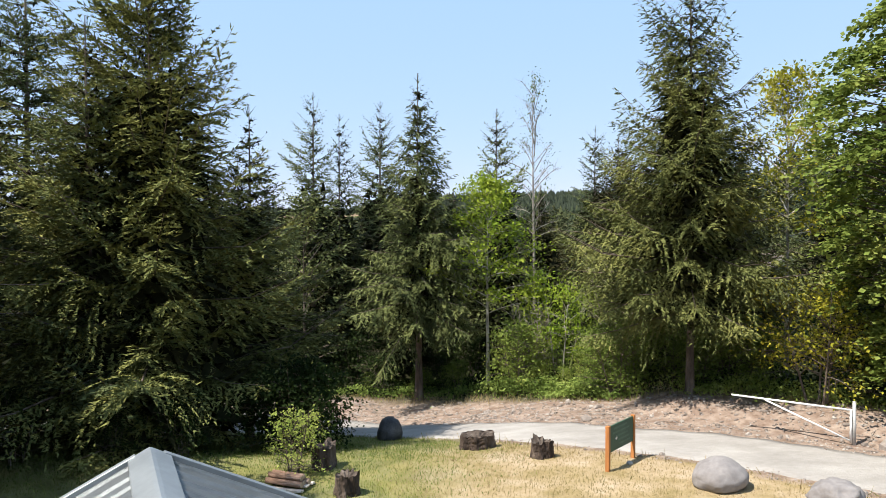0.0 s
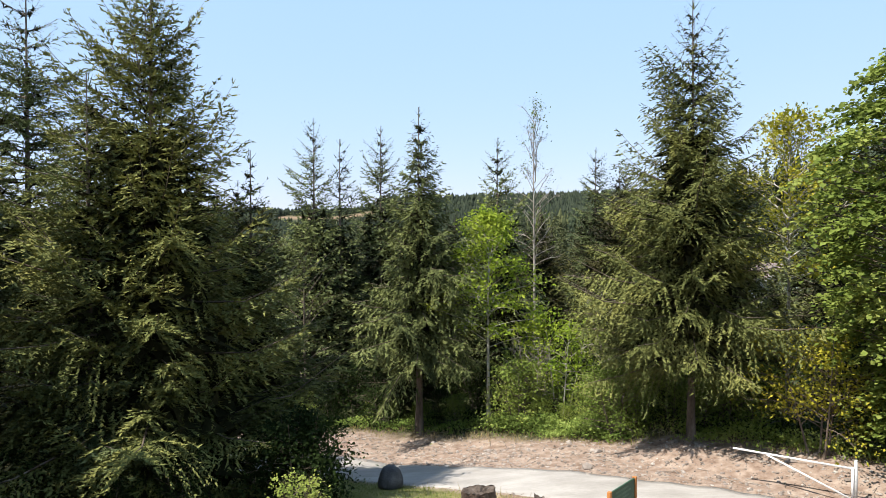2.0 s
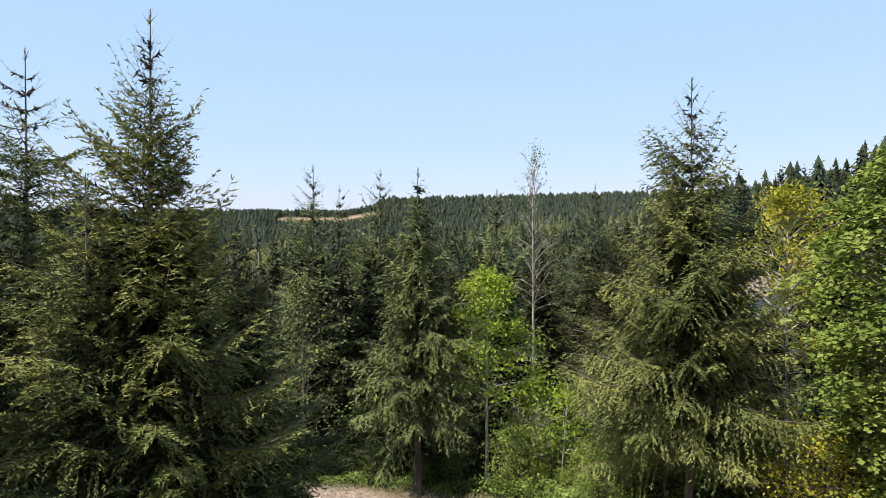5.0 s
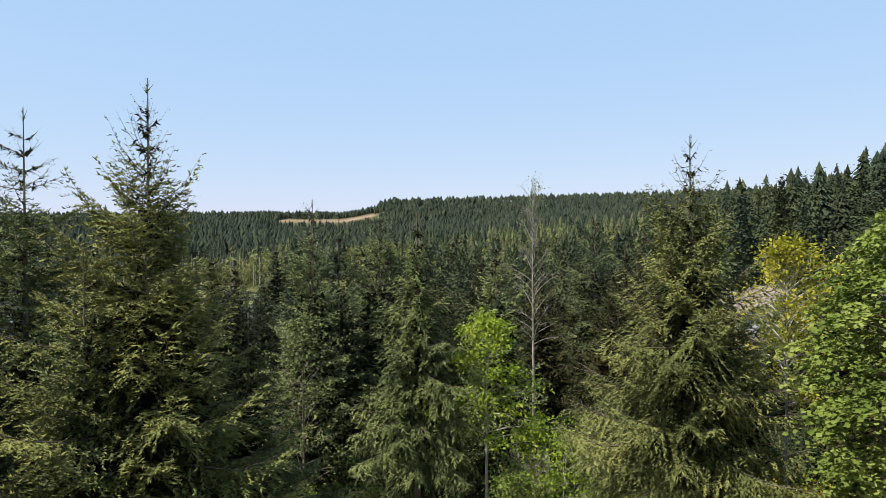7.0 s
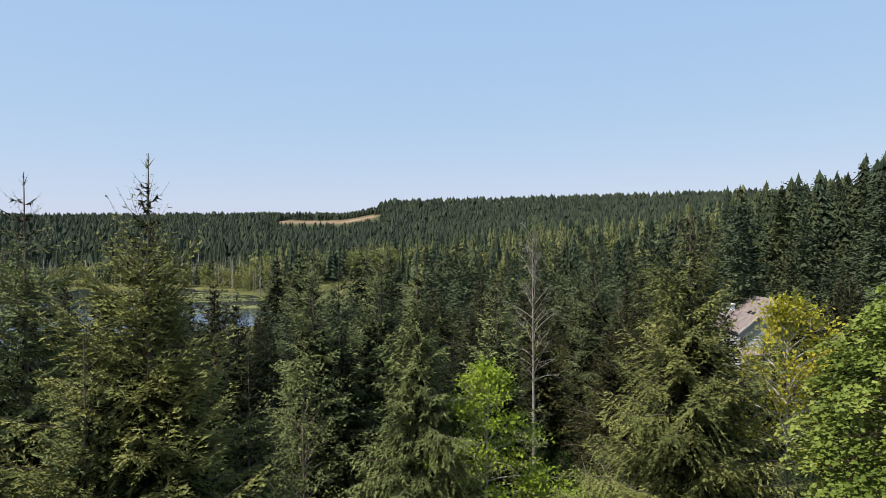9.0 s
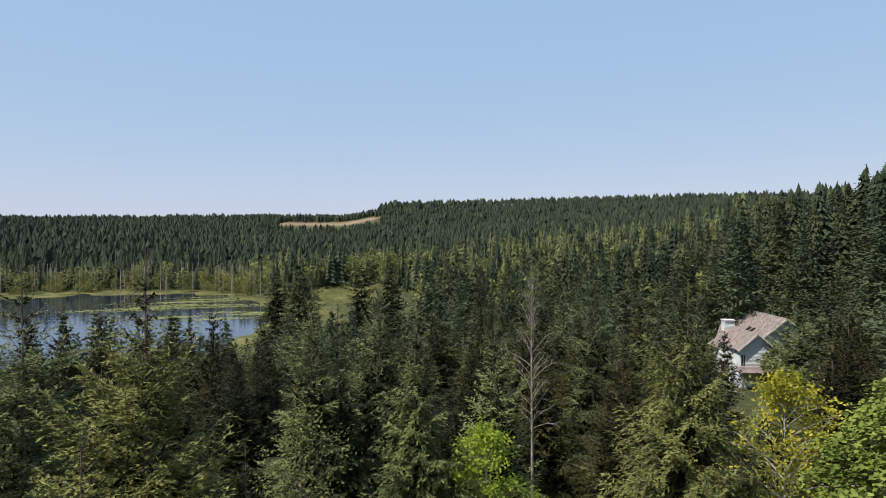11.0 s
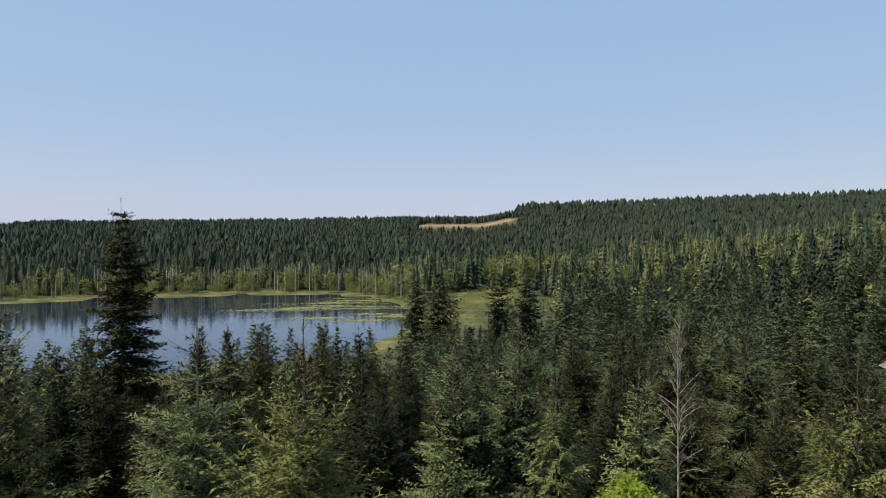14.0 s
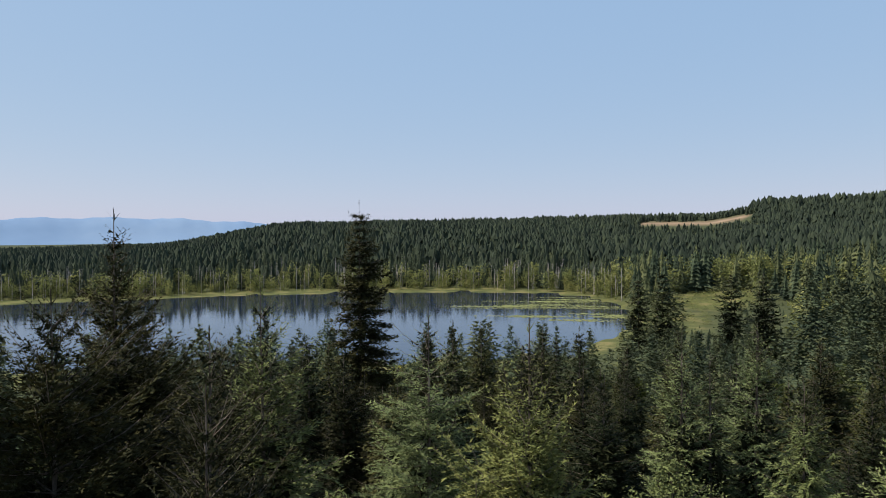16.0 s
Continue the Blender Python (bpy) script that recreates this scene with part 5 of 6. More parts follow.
stump(1, 1.03, 21.0, 0.50, 0.46, "wide hollow weathered stump in dry grass", 0.3, 0.75)
stump(2, 2.72, 19.3, 0.29, 0.50, "grey weathered stump with a split top", 1.2)
stump(3, -2.3, 16.45, 0.27, 0.52, "short grey-topped stump on the lawn", 2.0)
stump(4, -3.15, 18.35, 0.32, 0.62, "dark rotten stump behind the small bush", 0.7, 0.8)


def bar(bm, a, b, w, t, up=(0, 0, 1), bevel=0.0):
    """A square-edged bar from a to b, w wide across and t thick along up."""
    a, b, up = Vector(a), Vector(b), Vector(up)
    d = (b - a).normalized()
    s = d.cross(up).normalized() * w / 2
    u = s.cross(d).normalized() * t / 2
    vs = [bm.verts.new(p + i * s + j * u) for p in (a, b) for i, j in ((-1, -1), (1, -1), (1, 1), (-1, 1))]
    for f in ((0, 1, 2, 3), (7, 6, 5, 4), (0, 4, 5, 1), (1, 5, 6, 2), (2, 6, 7, 3), (3, 7, 4, 0)):
        bm.faces.new([vs[i] for i in f])
    bmesh.ops.recalc_face_normals(bm, faces=bm.faces[:])
    if bevel:
        bmesh.ops.bevel(bm, geom=bm.edges[:], offset=bevel, segments=1, affect="EDGES")
    return bm


def one_bar(*a, **k):
    return bar(bmesh.new(), *a, **k)


def pipe(a, b, r, sides=12):
    bm = bmesh.new()
    a, b = Vector(a), Vector(b)
    m = Matrix.Translation((a + b) / 2) @ (b - a).to_track_quat("Z", "Y").to_matrix().to_4x4()
    bmesh.ops.create_cone(bm, cap_ends=True, segments=sides, radius1=r, radius2=r, depth=(b - a).length, matrix=m)
    for f in bm.faces:
        f.smooth = len(f.verts) == 4
    return bm


M_SIGNPOST = material("stained_post", [(0.2, (0.30, 0.115, 0.035)), (0.8, (0.46, 0.19, 0.06))], scale=3.0, rough=0.7, stretch=(4, 4, 0.5), bump=0.2)
M_SIGNGREEN = material("green_board", [(0.2, (0.022, 0.062, 0.036)), (0.8, (0.034, 0.085, 0.050))], scale=2.0, rough=0.5)
M_SIGNMARK = material("faded_marks", [(0.2, (0.050, 0.105, 0.070)), (0.8, (0.075, 0.135, 0.09))], scale=4.0, rough=0.6)
M_WHITESPOT = material("pale_chips", [(0.2, (0.55, 0.53, 0.48)), (0.8, (0.70, 0.68, 0.62))], scale=4.0, rough=0.6)


def sign():
    a, b = Vector((4.24, 17.95, 0)), Vector((5.2, 19.1, 0))
    d = (b - a).normalized()
    g = ground_at(4.7, 18.5)
    root = thing("sign_board", Matrix.Translation((a.x, a.y, g)), "green wooden sign board on two stained posts beside the road", "sign")
    out = Vector((d.y, -d.x, 0))
    L = (b - a).length
    for s in (0.0, L):
        part("post", one_bar(d * s + Vector((0, 0, -0.1)), d * s + Vector((0, 0, 1.17)), 0.10, 0.10, up=d, bevel=0.006), M_SIGNPOST, root)
    board = part("board", one_bar(d * 0.052 + Vector((0, 0, 0.80)), d * (L - 0.052) + Vector((0, 0, 0.80)), 0.045, 0.68, bevel=0.004), M_SIGNGREEN, root, "dark green painted board with faded lettering")
    for row, (s0, s1) in enumerate(((0.30, 1.05), (0.22, 1.2), (0.4, 1.1), (0.5, 1.2), (0.6, 1.25))):
        z = 1.04 - 0.112 * row
        part("faded_line", one_bar(d * s0 + out * 0.026 + Vector((0, 0, z)), d * s1 + out * 0.026 + Vector((0, 0, z)), 0.006, 0.045), M_SIGNMARK, board)
    part("pale_chip", one_bar(d * 0.40 + out * 0.027 + Vector((0, 0, 0.74)), d * 0.47 + out * 0.027 + Vector((0, 0, 0.80)), 0.008, 0.06), M_WHITESPOT, board)


sign()

M_GATEPAINT = material("white_gate_paint", [(0.2, (0.55, 0.53, 0.50)), (0.5, (0.76, 0.745, 0.72)), (0.9, (0.82, 0.81, 0.79))], scale=6.0, rough=0.5)
M_GALVPOST = material("grey_steel_post", [(0.2, (0.36, 0.35, 0.34)), (0.8, (0.55, 0.54, 0.52))], scale=4.0, rough=0.5, metal=0.4)


def gate():
    p = Vector((11.98, 20.32, 0))
    g = ground_at(p.x, p.y)
    root = thing("road_gate", Matrix.Translation((p.x, p.y, g)), "white tubular swing gate standing open beside the road", "gate")
    far = Vector((-2.80, 1.88, 1.06))
    hinge = Vector((-0.10, -0.01, 0))
    post = part("post", pipe((0, 0, -0.2), (0, 0, 1.26), 0.05), M_GALVPOST, root, "grey steel gate post")
    part("cap", lump(1, (0.11, 0.11, 0.05), 0.0, 2), M_GALVPOST, post).location = (0, 0, 1.262)
    part("hinge_pipe", pipe(hinge + Vector((0, 0, 0.06)), hinge + Vector((0, 0, 1.06)), 0.032), M_GATEPAINT, root)
    part("top_rail", pipe(hinge + Vector((0, 0, 1.03)), far, 0.030), M_GATEPAINT, root)
    mid = hinge.lerp(far, 0.70)
    part("brace", pipe(hinge + Vector((0, 0, 0.12)), (mid.x, mid.y, 1.02), 0.028), M_GATEPAINT, root)
    for z in (0.25, 0.85):
        part("hinge", pipe(hinge + Vector((-0.01, 0, z)), (0, 0, z), 0.02), M_GALVPOST, root)


gate()


def shed():
    """Steel-roofed shed; only the far end of its roof rises over the lawn."""
    end, slope = Vector((-2.36, 5.6, 4.38)), math.tan(radians(26.5))
    rid = Vector((0.44, -0.90, 0)).normalized()
    wid = Vector((-rid.y, rid.x, 0))
    long, half = 4.2, 2.3
    g = ground_at(-1.5, 3.7)
    origin = Vector((end.x, end.y, g))
    root = thing("shed", Matrix.Translation(origin), "small shed under a corrugated grey steel roof", "shed")
    top = end.z - g
    for sgn in (-1, 1):
        bm = bmesh.new()
        n, m = 118, 6
        rows = []
        for j in range(m + 1):
            s = 0.02 + (half - 0.02) * j / m
            row = []
            for i in range(n + 1):
                t = 0.02 + (long - 0.04) * i / n
                ph = (t % 0.229) / 0.229
                rib = 0.020 * (smooth(0.0, 0.12, ph) - smooth(0.30, 0.42, ph))
                row.append(bm.verts.new(rid * t + wid * sgn * s + Vector((0, 0, top - s * slope - 0.03 + float(rib)))))
            rows.append(row)
        for a, b in zip(rows, rows[1:]):
            for i in range(n):
                f = (a[i], a[i + 1], b[i + 1], b[i])
                bm.faces.new(f if sgn > 0 else f[::-1])
        bmesh.ops.solidify(bm, geom=bm.faces[:], thickness=0.004)
        part("roof_sheet", bm, M_STEEL, root)
        # rake trim along the end of the roof
        a = wid * sgn * 0.10 + Vector((0, 0, top - 0.10 * slope + 0.005))
        b = wid * sgn * half + Vector((0, 0, top - half * slope + 0.005))
        part("rake_trim", one_bar(a - rid * 0.01, b - rid * 0.01, 0.07, 0.05, bevel=0.004), M_STEEL, root)
        for k in range(6):
            for off in (0.13, ):
                t = 0.115 + 0.229 * k * 1.0
                q = rid * t + wid * sgn * off + Vector((0, 0, top - off * slope + 0.012))
                screw = part("screw", lump(k, (0.018, 0.018, 0.014), 0.0, 1), M_GALVPOST, root)
                screw.location = q
    bm = bmesh.new()
    prof = [(-0.165, -0.165 * slope - 0.002), (-0.16, -0.16 * slope + 0.010), (-0.03, -0.012 + 0.012), (0.0, 0.012), (0.03, 0.0), (0.16, -0.16 * slope + 0.010), (0.165, -0.165 * slope - 0.002)]
    ends = [[bm.verts.new(rid * t + wid * u + Vector((0, 0, top + z + 0.014))) for u, z in prof] for t in (-0.012, long)]
    for i in range(len(prof) - 1):
        bm.faces.new((ends[0][i], ends[1][i], ends[1][i + 1], ends[0][i + 1]))
    bmesh.ops.recalc_face_normals(bm, faces=bm.faces[:])
    bmesh.ops.solidify(bm, geom=bm.faces[:], thickness=0.004)
    part("ridge_cap", bm, M_STEEL, root, "smooth grey steel ridge cap")
    eave = top - (half - 0.25) * slope - 0.12
    for sgn in (-1, 1):
        c = wid * sgn * (half - 0.25) + Vector((0, 0, eave / 2))
        part("side_wall", one_bar(c + rid * 0.25, c + rid * (long - 0.25), 0.08, eave, bevel=0.0), M_WALLWOOD, root)
    for t in (0.25, long - 0.25):
        bm = bmesh.new()
        w = half - 0.30
        outline = [(-w, 0), (w, 0), (w, eave), (0, eave + w * slope), (-w, eave)]
        for off in (-0.04, 0.04):
            bm.faces.new([bm.verts.new(rid * (t + off) + wid * u + Vector((0, 0, z))) for u, z in outline])
        bm.faces.ensure_lookup_table()
        a, b = bm.faces[0].verts[:], bm.faces[1].verts[:]
        for i in range(5):
            bm.faces.new((a[i], a[(i + 1) % 5], b[(i + 1) % 5], b[i]))
        bmesh.ops.recalc_face_normals(bm, faces=bm.faces[:])
        part("end_wall", bm, M_WALLWOOD, root)


shed()

M_LOGBARK = material("log_bark", [(0.2, (0.13, 0.075, 0.05)), (0.6, (0.27, 0.17, 0.12)), (0.9, (0.40, 0.29, 0.22))], scale=3.0, rough=0.9, bump=0.6, stretch=(1, 1, 4))
M_LOGEND = material("log_ends", [(0.2, (0.30, 0.21, 0.13)), (0.8, (0.52, 0.40, 0.27))], scale=8.0, rough=0.9)
M_PLANK = material("weathered_plank", [(0.2, (0.34, 0.28, 0.23)), (0.8, (0.55, 0.48, 0.41))], scale=3.0, rough=0.9)


def log_stack():
    g = ground_at(-3.9, 16.8)
    d = Vector((0.93, -0.37, 0)).normalized()
    s = Vector((-d.y, d.x, 0))
    c = Vector((-3.75, 16.95, g))
    rng = random.Random(4)
    for k, (off, z, r, l) in enumerate(((-0.20, 0.165, 0.07, 0.95), (-0.05, 0.165, 0.07, 0.9), (0.10, 0.165, 0.07, 1.0), (-0.125, 0.29, 0.065, 0.85), (0.025, 0.29, 0.065, 0.8))):
        root = thing("log", Matrix.Translation(c + s * off + Vector((0, 0, z))), "cut log with brown bark stacked by the bush", "log", "stacked logs")
        a, b = -d * l / 2 + d * rng.uniform(-0.1, 0.1), d * l / 2
        part("bark", pipe(a, b, r, 14), M_LOGBARK, root)
        part("cut_end", pipe(b, b + d * 0.006, r * 0.9, 14), M_LOGEND, root)
    for k, (off, ang, l) in enumerate(((-0.32, 0.1, 1.1), (0.0, -0.05, 1.1), (0.25, 0.12, 1.0))):
        e = Matrix.Rotation(ang, 3, "Z") @ d
        q = one_bar(-e * l / 2, e * l / 2, 0.14, 0.045, bevel=0.005)
        ob = part("plank", q, M_PLANK)
        ob.location = c + s * off + Vector((0, 0, 0.045 + (0.045 if k == 1 else 0.0)))
        tagged(ob, "grey weathered plank lying under the logs", "plank", "planks under the logs")


log_stack()


# ---- the house among the trees ----
M_SIDING = material("grey_siding", [(0.2, (0.5124, 0.5277, 0.5317)), (0.8, (0.6149, 0.6292, 0.6320))], scale=0.8, rough=0.7)
M_SHINGLE = material("brown_shingles", [(0.2, (0.13, 0.102, 0.092)), (0.5, (0.20, 0.158, 0.145)), (0.9, (0.28, 0.225, 0.205))], scale=1.2, rough=0.95, bump=0.4, bump_scale=5.0, fine=0.9)
M_TRIM = material("pale_trim", [(0.2, (0.52, 0.47, 0.42)), (0.8, (0.64, 0.59, 0.53))], scale=2.0, rough=0.6)
M_GLASS = material("dark_window_glass", [(0.0, (0.02, 0.022, 0.024)), (1.0, (0.03, 0.032, 0.034))], rough=0.05, spec=0.6)
M_DOOR = material("orange_wood", [(0.2, (0.30, 0.11, 0.03)), (0.8, (0.44, 0.18, 0.05))], scale=2.0, rough=0.5, stretch=(4, 4, 0.6))
M_DECK = material("deck_boards", [(0.2, (0.30, 0.22, 0.16)), (0.8, (0.48, 0.38, 0.29))], scale=2.0, rough=0.8)


def clapboard(a, b, z0, z1, gable=0.0, board=0.25):
    """A wall of lapped boards from a to b, up to z1, and over it a gable of that height."""
    bm = bmesh.new()
    a, b = Vector((*a, 0)), Vector((*b, 0))
    d = (b - a).normalized()
    out = Vector((d.y, -d.x, 0))
    L = (b - a).length
    z = z0
    while z < z1 + gable - 0.02:
        top = min(z + board, z1 + gable)
        cut0 = 0 if z <= z1 else (z - z1) / gable * L / 2
        cut1 = 0 if top <= z1 else (top - z1) / gable * L / 2
        p = [a + d * cut0 + out * 0.055, b - d * cut0 + out * 0.055, b - d * cut1, a + d * cut1]
        vs = [bm.verts.new(q + Vector((0, 0, h))) for q, h in zip(p, (z, z, top, top))]
        back = [bm.verts.new(q - out * 0.12 + Vector((0, 0, h))) for q, h in zip(p, (z, z, top, top))]
        for f in ((vs[0], vs[1], vs[2], vs[3]), (back[3], back[2], back[1], back[0]), (vs[1], vs[0], back[0], back[1]), (vs[0], vs[3], back[3], back[0]), (vs[2], vs[1], back[1], back[2]), (vs[3], vs[2], back[2], back[3])):
            bm.faces.new(f)
        if z > z0:
            bm.faces.new((last[3], last[2], vs[1], vs[0]))
        last = vs
        z += board
    bmesh.ops.recalc_face_normals(bm, faces=bm.faces[:])
    return bm


def roof_plane(corners, thick=0.18, rows=14):
    """A shingled slope: corners eave-left, eave-right, ridge-right, ridge-left; courses step down the slope."""
    bm = bmesh.new()
    el, er, rr, rl = [Vector(c) for c in corners]
    n = (er - el).cross(rl - el).normalized()
    if n.z < 0:
        n = -n
    for i in range(rows):
        t0, t1 = i / rows, (i + 1) / rows
        p = [el.lerp(rl, t0) + n * 0.035, er.lerp(rr, t0) + n * 0.035, er.lerp(rr, t1), el.lerp(rl, t1)]
        vs = [bm.verts.new(q) for q in p]
        lo = [bm.verts.new(q - n * thick) for q in p]
        for f in ((0, 1, 2, 3),):
            bm.faces.new([vs[k] for k in f])
        bm.faces.new([lo[k] for k in (3, 2, 1, 0)])
        for k in range(4):
            bm.faces.new((vs[k], lo[k], lo[(k + 1) % 4], vs[(k + 1) % 4]))
        if i:
            bm.faces.new((last[3], last[2], vs[1], vs[0]))
        last = vs
    bmesh.ops.recalc_face_normals(bm, faces=bm.faces[:])
    return bm


def window(parent, x, y, z, w, h):
    pane = part("window", one_bar((x - w / 2, y - 0.05, z), (x + w / 2, y - 0.05, z), 0.06, h), M_GLASS, parent, "dark window with pale trim")
    for a, b, t in (((x - w / 2 - 0.08, z - h / 2), (x + w / 2 + 0.08, z - h / 2), 0), ((x - w / 2 - 0.08, z + h / 2), (x + w / 2 + 0.08, z + h / 2), 0),
                    ((x - w / 2, z - h / 2), (x - w / 2, z + h / 2), 1), ((x + w / 2, z - h / 2), (x + w / 2, z + h / 2), 1), ((x, z - h / 2), (x, z + h / 2), 1)):
        part("frame", one_bar((a[0], y - 0.07, a[1]), (b[0], y - 0.07, b[1]), 0.09, 0.09, up=(0, 1, 0) if t else (0, 0, 1)), M_TRIM, pane)


def house():
    g = -10.6
    root = thing("house", Matrix.Translation((0, 0, 0)), "grey sided house with brown shingle roofs among the firs", "house")
    # main block, ridge running away from the road
    part("wall", clapboard((57.4, 135), (74.6, 135), g, -4.3, 6.6), M_SIDING, root)
    part("wall", clapboard((57.4, 149), (57.4, 135), g, -4.3), M_SIDING, root)
    part("wall", clapboard((74.6, 135), (74.6, 149), g, -4.3), M_SIDING, root)
    part("wall", clapboard((74.6, 149), (57.4, 149), g, -4.3, 6.6), M_SIDING, root)
    part("roof", roof_plane(((56.6, 149.8, -4.75), (56.6, 134.2, -4.75), (66, 134.2, 2.5), (66, 149.8, 2.5)), rows=40), M_SHINGLE, root)
    part("roof", roof_plane(((75.4, 134.2, -4.75), (75.4, 149.8, -4.75), (66, 149.8, 2.5), (66, 134.2, 2.5)), rows=40), M_SHINGLE, root)
    for sx in (-1, 1):
        part("bargeboard", one_bar((66 + sx * 9.5, 134.12, -4.95), (66, 134.12, 2.38), 0.09, 0.34), M_TRIM, root)
    for y in (140.2, 142.0):
        part("skylight", one_bar((61.4, y, -0.86), (62.4, y, -0.09), 0.9, 0.16), M_GLASS, root)
    window(root, 66.0, 135, -0.6, 1.5, 1.2)
    window(root, 62.5, 135, -5.2, 1.6, 1.5)
    # front wing with its own gable
    part("wing_wall", clapboard((54.3, 128), (60.5, 128), g, -2.1, 2.5), M_SIDING, root)
    part("wing_wall", clapboard((54.3, 138), (54.3, 128), g, -2.1), M_SIDING, root)
    part("wing_wall", clapboard((60.5, 128), (60.5, 135), g, -2.1), M_SIDING, root)
    part("wing_roof", roof_plane(((53.7, 138.5, -2.5), (53.7, 127.4, -2.5), (57.4, 127.4, 0.55), (57.4, 144.5, 0.55)), rows=18), M_SHINGLE, root)
    part("wing_roof", roof_plane(((61.1, 127.4, -2.5), (61.1, 139.0, -2.5), (57.4, 144.5, 0.55), (57.4, 127.4, 0.55)), rows=18), M_SHINGLE, root)
    for sx in (-1, 1):
        part("bargeboard", one_bar((57.4 + sx * 3.75, 127.32, -2.7), (57.4, 127.32, 0.46), 0.08, 0.28), M_TRIM, root)
    window(root, 54.9, 128, -4.4, 0.8, 2.2)
    # chimney clad like the walls
    bm = clapboard((56.0, 139.0), (57.9, 139.0), -6.0, 1.5)
    for a, b in (((56.0, 140.8), (56.0, 139.0)), ((57.9, 139.0), (57.9, 140.8)), ((57.9, 140.8), (56.0, 140.8))):
        side = clapboard(a, b, -6.0, 1.5)
        me = bpy.data.meshes.new("side")
        side.to_mesh(me)
        side.free()
        bm.from_mesh(me)
        bpy.data.meshes.remove(me)
    chim = part("chimney", bm, M_SIDING, root)
    part("chimney_cap", one_bar((55.85, 139.9, 1.58), (58.05, 139.9, 1.58), 2.2, 0.16), M_TRIM, chim)
    # porch
    part("porch_roof", roof_plane(((53.6, 125.4, -6.3), (61.8, 125.4, -6.3), (61.8, 127.9, -5.5), (53.6, 127.9, -5.5)), rows=6), M_SHINGLE, root)
    for x in (54.0, 57.6, 61.4):
        part("porch_post", one_bar((x, 125.7, g), (x, 125.7, -6.4), 0.22, 0.22, up=(1, 0, 0)), M_BARK, root)
    part("porch_floor", one_bar((53.4, 126.6, g + 0.1), (62.0, 126.6, g + 0.1), 2.8, 0.3), M_DECK, root)
    for x, w in ((58.4, 1.7), (60.2, 1.2)):
        part("door", one_bar((x - w / 2, 127.92, g + 1.5), (x + w / 2, 127.92, g + 1.5), 0.08, 2.5), M_DOOR, root, "orange-brown wooden door")
    # low side building
    part("side_wall", clapboard((75.5, 131), (84, 131), g + 1, -6.4, 1.8), M_SIDING, root)
    part("side_roof", roof_plane(((75, 130.4, -6.6), (84.6, 130.4, -6.6), (84.6, 136, -4.2), (75, 136, -4.2)), rows=12), M_SHINGLE, root)
    part("side_roof", roof_plane(((84.6, 141.6, -6.6), (75, 141.6, -6.6), (75, 136, -4.2), (84.6, 136, -4.2)), rows=12), M_SHINGLE, root)


house()


def far_house():
    b, d = radians(-5.2), 1270
    x, y = -d * math.sin(b), d * math.cos(b)
    z = ground_at(x, y)
    root = thing("farmhouse", Matrix.Translation((x, y, z)), "small pale farmhouse on the far hill", "house")
    part("wall", one_bar((-8, 0, 4.5), (8, 0, 4.5), 9, 9), M_SIDING, root)
    part("roof", roof_plane(((-9, -5.5, 8.6), (9, -5.5, 8.6), (9, 0, 11.8), (-9, 0, 11.8)), rows=4), M_SHINGLE, root)
    part("roof", roof_plane(((9, 5.5, 8.6), (-9, 5.5, 8.6), (-9, 0, 11.8), (9, 0, 11.8)), rows=4), M_SHINGLE, root)
    for x in (-6, -2, 2, 6):
        part("window", one_bar((x - 0.7, -4.55, 6.5), (x + 0.7, -4.55, 6.5), 0.1, 1.8), M_GLASS, root)


far_house()


# ---- lake shore and distance ----
def leafy_kinds(rng, n, leaves):
    """Rounded leafy trees of few clumps, height 1."""
    kinds = []
    for _ in range(n):
        c = rng.normal(0, 1, (leaves, 3))
        c /= np.linalg.norm(c, axis=1, keepdims=True)
        c *= rng.uniform(0.6, 1.0, (leaves, 1))
        lob = 1 + 0.3 * np.sin(c[:, 0] * 7 + rng.uniform(0, 6)) * np.cos(c[:, 2] * 6 + rng.uniform(0, 6))
        at = np.stack([c[:, 0] * 0.26 * lob, c[:, 1] * 0.26 * lob, 0.53 + c[:, 2] * 0.45 * lob], 1)
        axis = c + rng.normal(0, 0.6, (leaves, 3))
        kinds.append(spikes(rng, at, axis, np.full(leaves, 0.075) * rng.uniform(0.7, 1.3, leaves), np.full(leaves, 0.026), 0.8))
    return kinds


KINDS_LEAF = leafy_kinds(nr, 8, 220)


def shore_rows(n, b0, b1, lo, hi, h0, h1):
    b = nr.uniform(b0, b1, n)
    far = np.interp(b, SHORE_B, SHORE_FAR) + nr.uniform(lo, hi, n)
    x, y = -far * np.sin(np.radians(b)), far * np.cos(np.radians(b))
    z, _ = height(x, y)
    return list(zip(x, y, z - 0.4, nr.uniform(h0, h1, n), nr.uniform(0.8, 1.3, n), nr.uniform(0, 6.28, n)))


scatter("shore_trees", KINDS_LEAF, shore_rows(320, 14.6, 72, 20, 66, 5, 18), M_FARLEAF, "yellowish green leafy trees along the far shore", "trees")
scatter("shore_bushes", KINDS_LEAF, shore_rows(150, 14.6, 72, 14, 40, 2.5, 8), M_FARLEAF, "low pale green bushes along the far shore", "bushes")
scatter("shore_conifers", KINDS_SHORE, shore_rows(420, 14.6, 72, 36, 112, 12, 24), M_HILL, "dark conifers behind the leafy shore trees", "conifers")


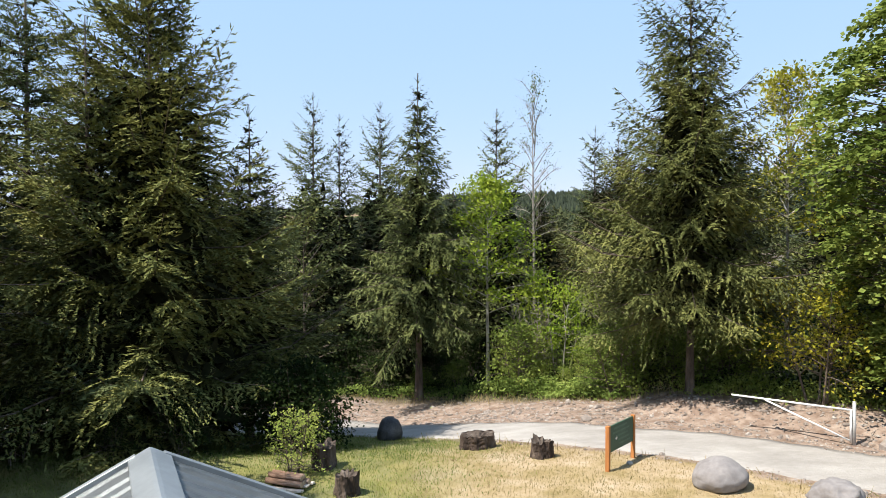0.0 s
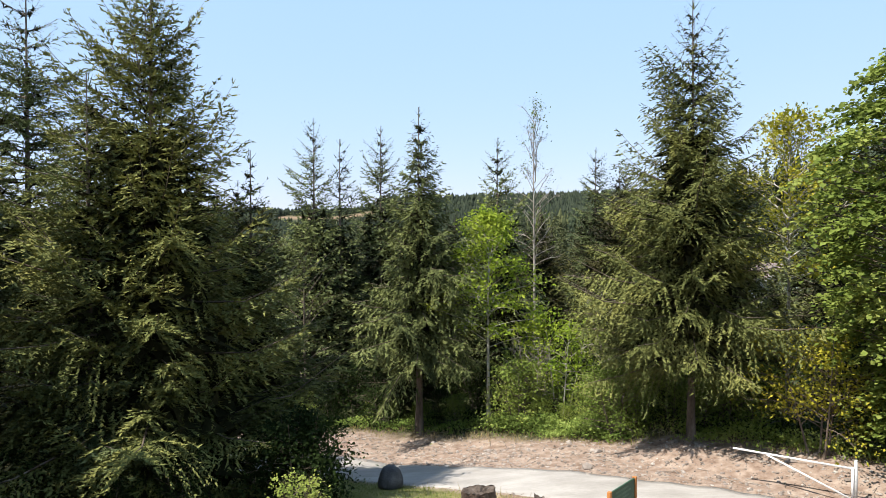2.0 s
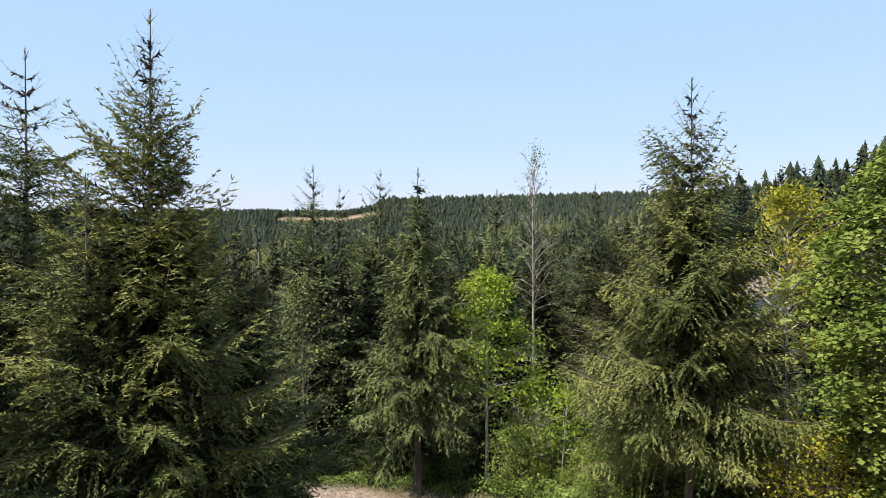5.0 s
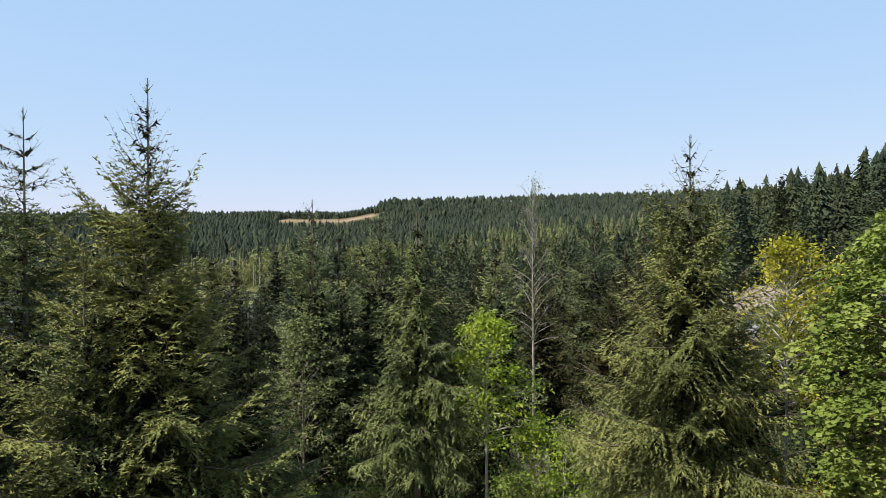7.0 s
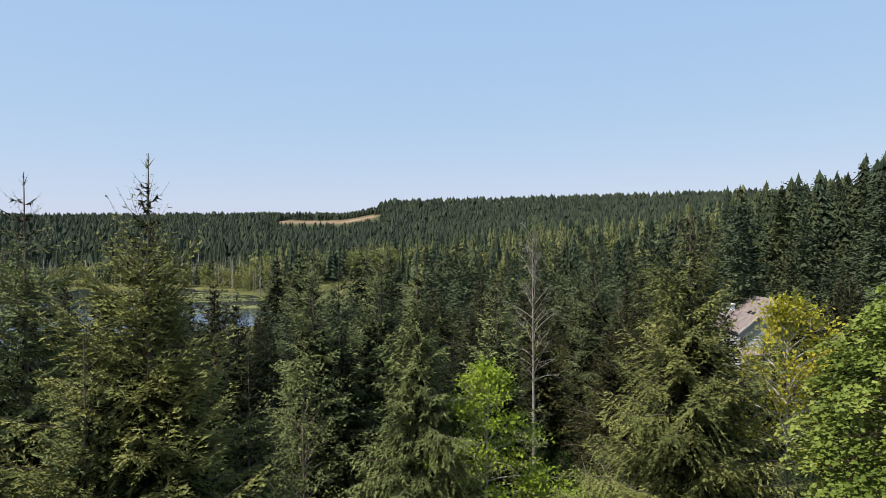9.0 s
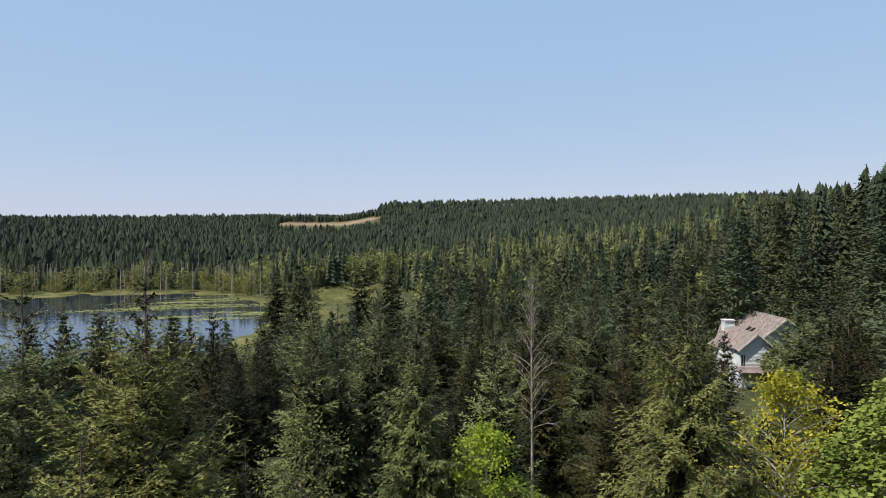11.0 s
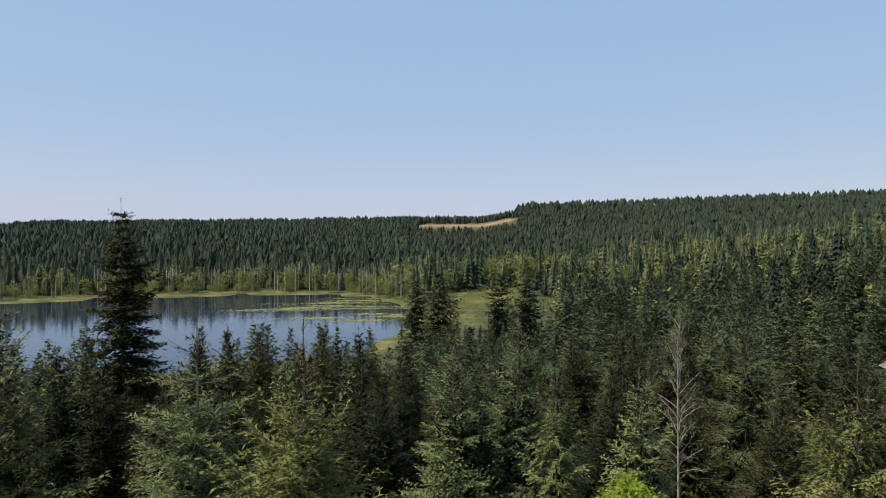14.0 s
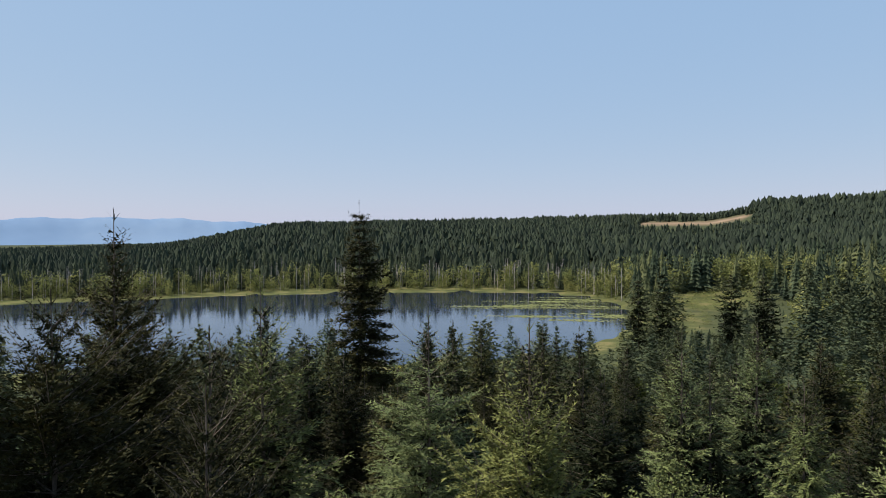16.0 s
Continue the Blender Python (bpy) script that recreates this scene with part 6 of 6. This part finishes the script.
def snag_kinds(rng, n):
    kinds = []
    for _ in range(n):
        z = np.linspace(0, 1, 4)
        pieces = [tubes(np.stack([0.01 * np.sin(z * 5), 0 * z, z], 1)[None], np.array([[0.012, 0.010, 0.007, 0.003]]), 4)]
        m = 16
        h, a, l = rng.uniform(0.3, 0.97, m), rng.uniform(0, 6.28, m), rng.uniform(0.03, 0.09, m)
        p0 = np.stack([0 * h, 0 * h, h], 1)
        p1 = p0 + np.stack([np.cos(a) * l, np.sin(a) * l, l * rng.uniform(-0.2, 0.6, m)], 1)
        pieces.append(tubes(np.stack([p0, p1], 1), np.tile([0.004, 0.0015], (m, 1)), 3))
        kinds.append(joined(pieces))
    return kinds


M_SNAG = material("grey_snags", [(0.2, (0.26, 0.225, 0.205)), (0.8, (0.46, 0.41, 0.38))], scale=0.1, rough=0.9, space="World")
scatter("dead_snags", snag_kinds(nr, 6), shore_rows(380, 14.6, 72, 24, 70, 9, 20), M_SNAG, "grey dead standing trees along the far shore", "dead trees")

x, y, z, b, d = spread(nr, 620, -24, 16, 190, 520, lambda b, d, m, c: (m < -18) & (c["marsh"] < 0.3) & ((b < 1.5) | (d > 430)) & (np.sin(b * 1.3 + 1) * np.sin(d * 0.03) > -0.1))
scatter("valley_leafy_trees", KINDS_LEAF, rows_of(x, y, z, nr.uniform(10, 22, len(x)), nr), M_FARLEAF, "pale green leafy trees among the valley conifers", "trees")
x, y, z, b, d = spread(nr, 520, -7, 15, 300, 540, lambda b, d, m, c: (m < -18) & (c["marsh"] < 0.2) & (((b > 1) & (d > 455)) | ((b <= 1) & (d > 330) & (d < 470))))
scatter("marsh_leafy_trees", KINDS_LEAF, rows_of(x[:190], y[:190], z[:190], nr.uniform(9, 19, len(x[:190])), nr, 1.15), M_FARLEAF, "olive green leafy trees round the marsh", "trees")
x, y, z, b, d = spread(nr, 900, 1, 14, 330, 470, lambda b, d, m, c: (m < -6) & (c["marsh"] > 0.3))
scatter("marsh_bushes", leafy_kinds(nr, 6, 60), rows_of(x[:260], y[:260], z[:260], nr.uniform(1.2, 3.6, len(x[:260])), nr, 2.2), M_FARLEAF, "low olive green bushes and reed clumps in the marsh", "bushes")
x, y, z, b, d = spread(nr, 55, -36, 62, 88, 150, lambda b, d, m, c: (m < -30))
scatter("slope_leafy_trees", leafy_kinds(nr, 6, 800), rows_of(x, y, z, nr.uniform(6, 10, len(x)), nr), M_SLOPELEAF, "leafy green trees scattered through the young wood", "trees")


def lily_pads():
    rng = np.random.default_rng(61)
    at = []
    for k in range(34):
        b, d = 14.5 + 13 * rng.random() ** 1.4, rng.uniform(335, 460)
        if b > 22 and d < 380:
            continue
        n = rng.integers(60, 260)
        p = rng.normal(0, 1, (n, 2)) * np.array([0.7 + 1.3 * rng.random(), 2.4])
        at.append(np.stack([np.full(n, b), np.full(n, d)], 1) + np.stack([p[:, 0], p[:, 1]], 1))
    at = np.concatenate(at)
    ok = lake_depth(at[:, 0], at[:, 1]) > 1
    b, d = np.radians(at[ok, 0]), at[ok, 1]
    x, y, r = -d * np.sin(b), d * np.cos(b), rng.uniform(0.35, 0.9, ok.sum())
    a = np.arange(6) * math.pi / 3
    v = np.stack([x[:, None] + r[:, None] * np.cos(a), y[:, None] + r[:, None] * np.sin(a), np.full((len(x), 6), LAKE + 0.02) + rng.uniform(0, 0.03, (len(x), 1))], -1)
    i = np.arange(len(x) * 6).reshape(-1, 6)
    f = np.concatenate([i[:, [0, 1, 2, 3]], i[:, [0, 3, 4, 5]]])
    tagged(part("lily_pads", mesh_of("lily_pads", v.reshape(-1, 3), f), M_PAD), "rafts of pale green lily pads on the lake", "lily pads", kind="stuff")


lily_pads()

# the blue of the distance haze is painted into the mountains' colour
M_MOUNTAIN = material("haze_blue_mountain", [(0.30, (0.1323, 0.1960, 0.2970)), (0.55, (0.1495, 0.2184, 0.3240)), (0.75, (0.1725, 0.2408, 0.3402))], scale=0.0016, rough=1.0, spec=0.0, space="World", fine=0.1)


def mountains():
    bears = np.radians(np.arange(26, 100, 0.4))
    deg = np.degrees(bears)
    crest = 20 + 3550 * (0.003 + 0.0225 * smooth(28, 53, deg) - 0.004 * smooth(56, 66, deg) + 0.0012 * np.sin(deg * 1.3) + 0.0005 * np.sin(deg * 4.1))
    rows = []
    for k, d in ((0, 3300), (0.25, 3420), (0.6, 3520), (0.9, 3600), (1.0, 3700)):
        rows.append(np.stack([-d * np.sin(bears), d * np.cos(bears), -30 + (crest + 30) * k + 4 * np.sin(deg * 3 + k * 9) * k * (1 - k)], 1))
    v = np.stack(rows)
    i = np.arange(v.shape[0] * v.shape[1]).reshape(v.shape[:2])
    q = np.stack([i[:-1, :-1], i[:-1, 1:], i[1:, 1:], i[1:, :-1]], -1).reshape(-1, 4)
    tagged(part("backdrop", mesh_of("backdrop", v.reshape(-1, 3), q, True), M_MOUNTAIN), "mountains on the horizon, coloured blue for haze", "mountains", kind="structure")


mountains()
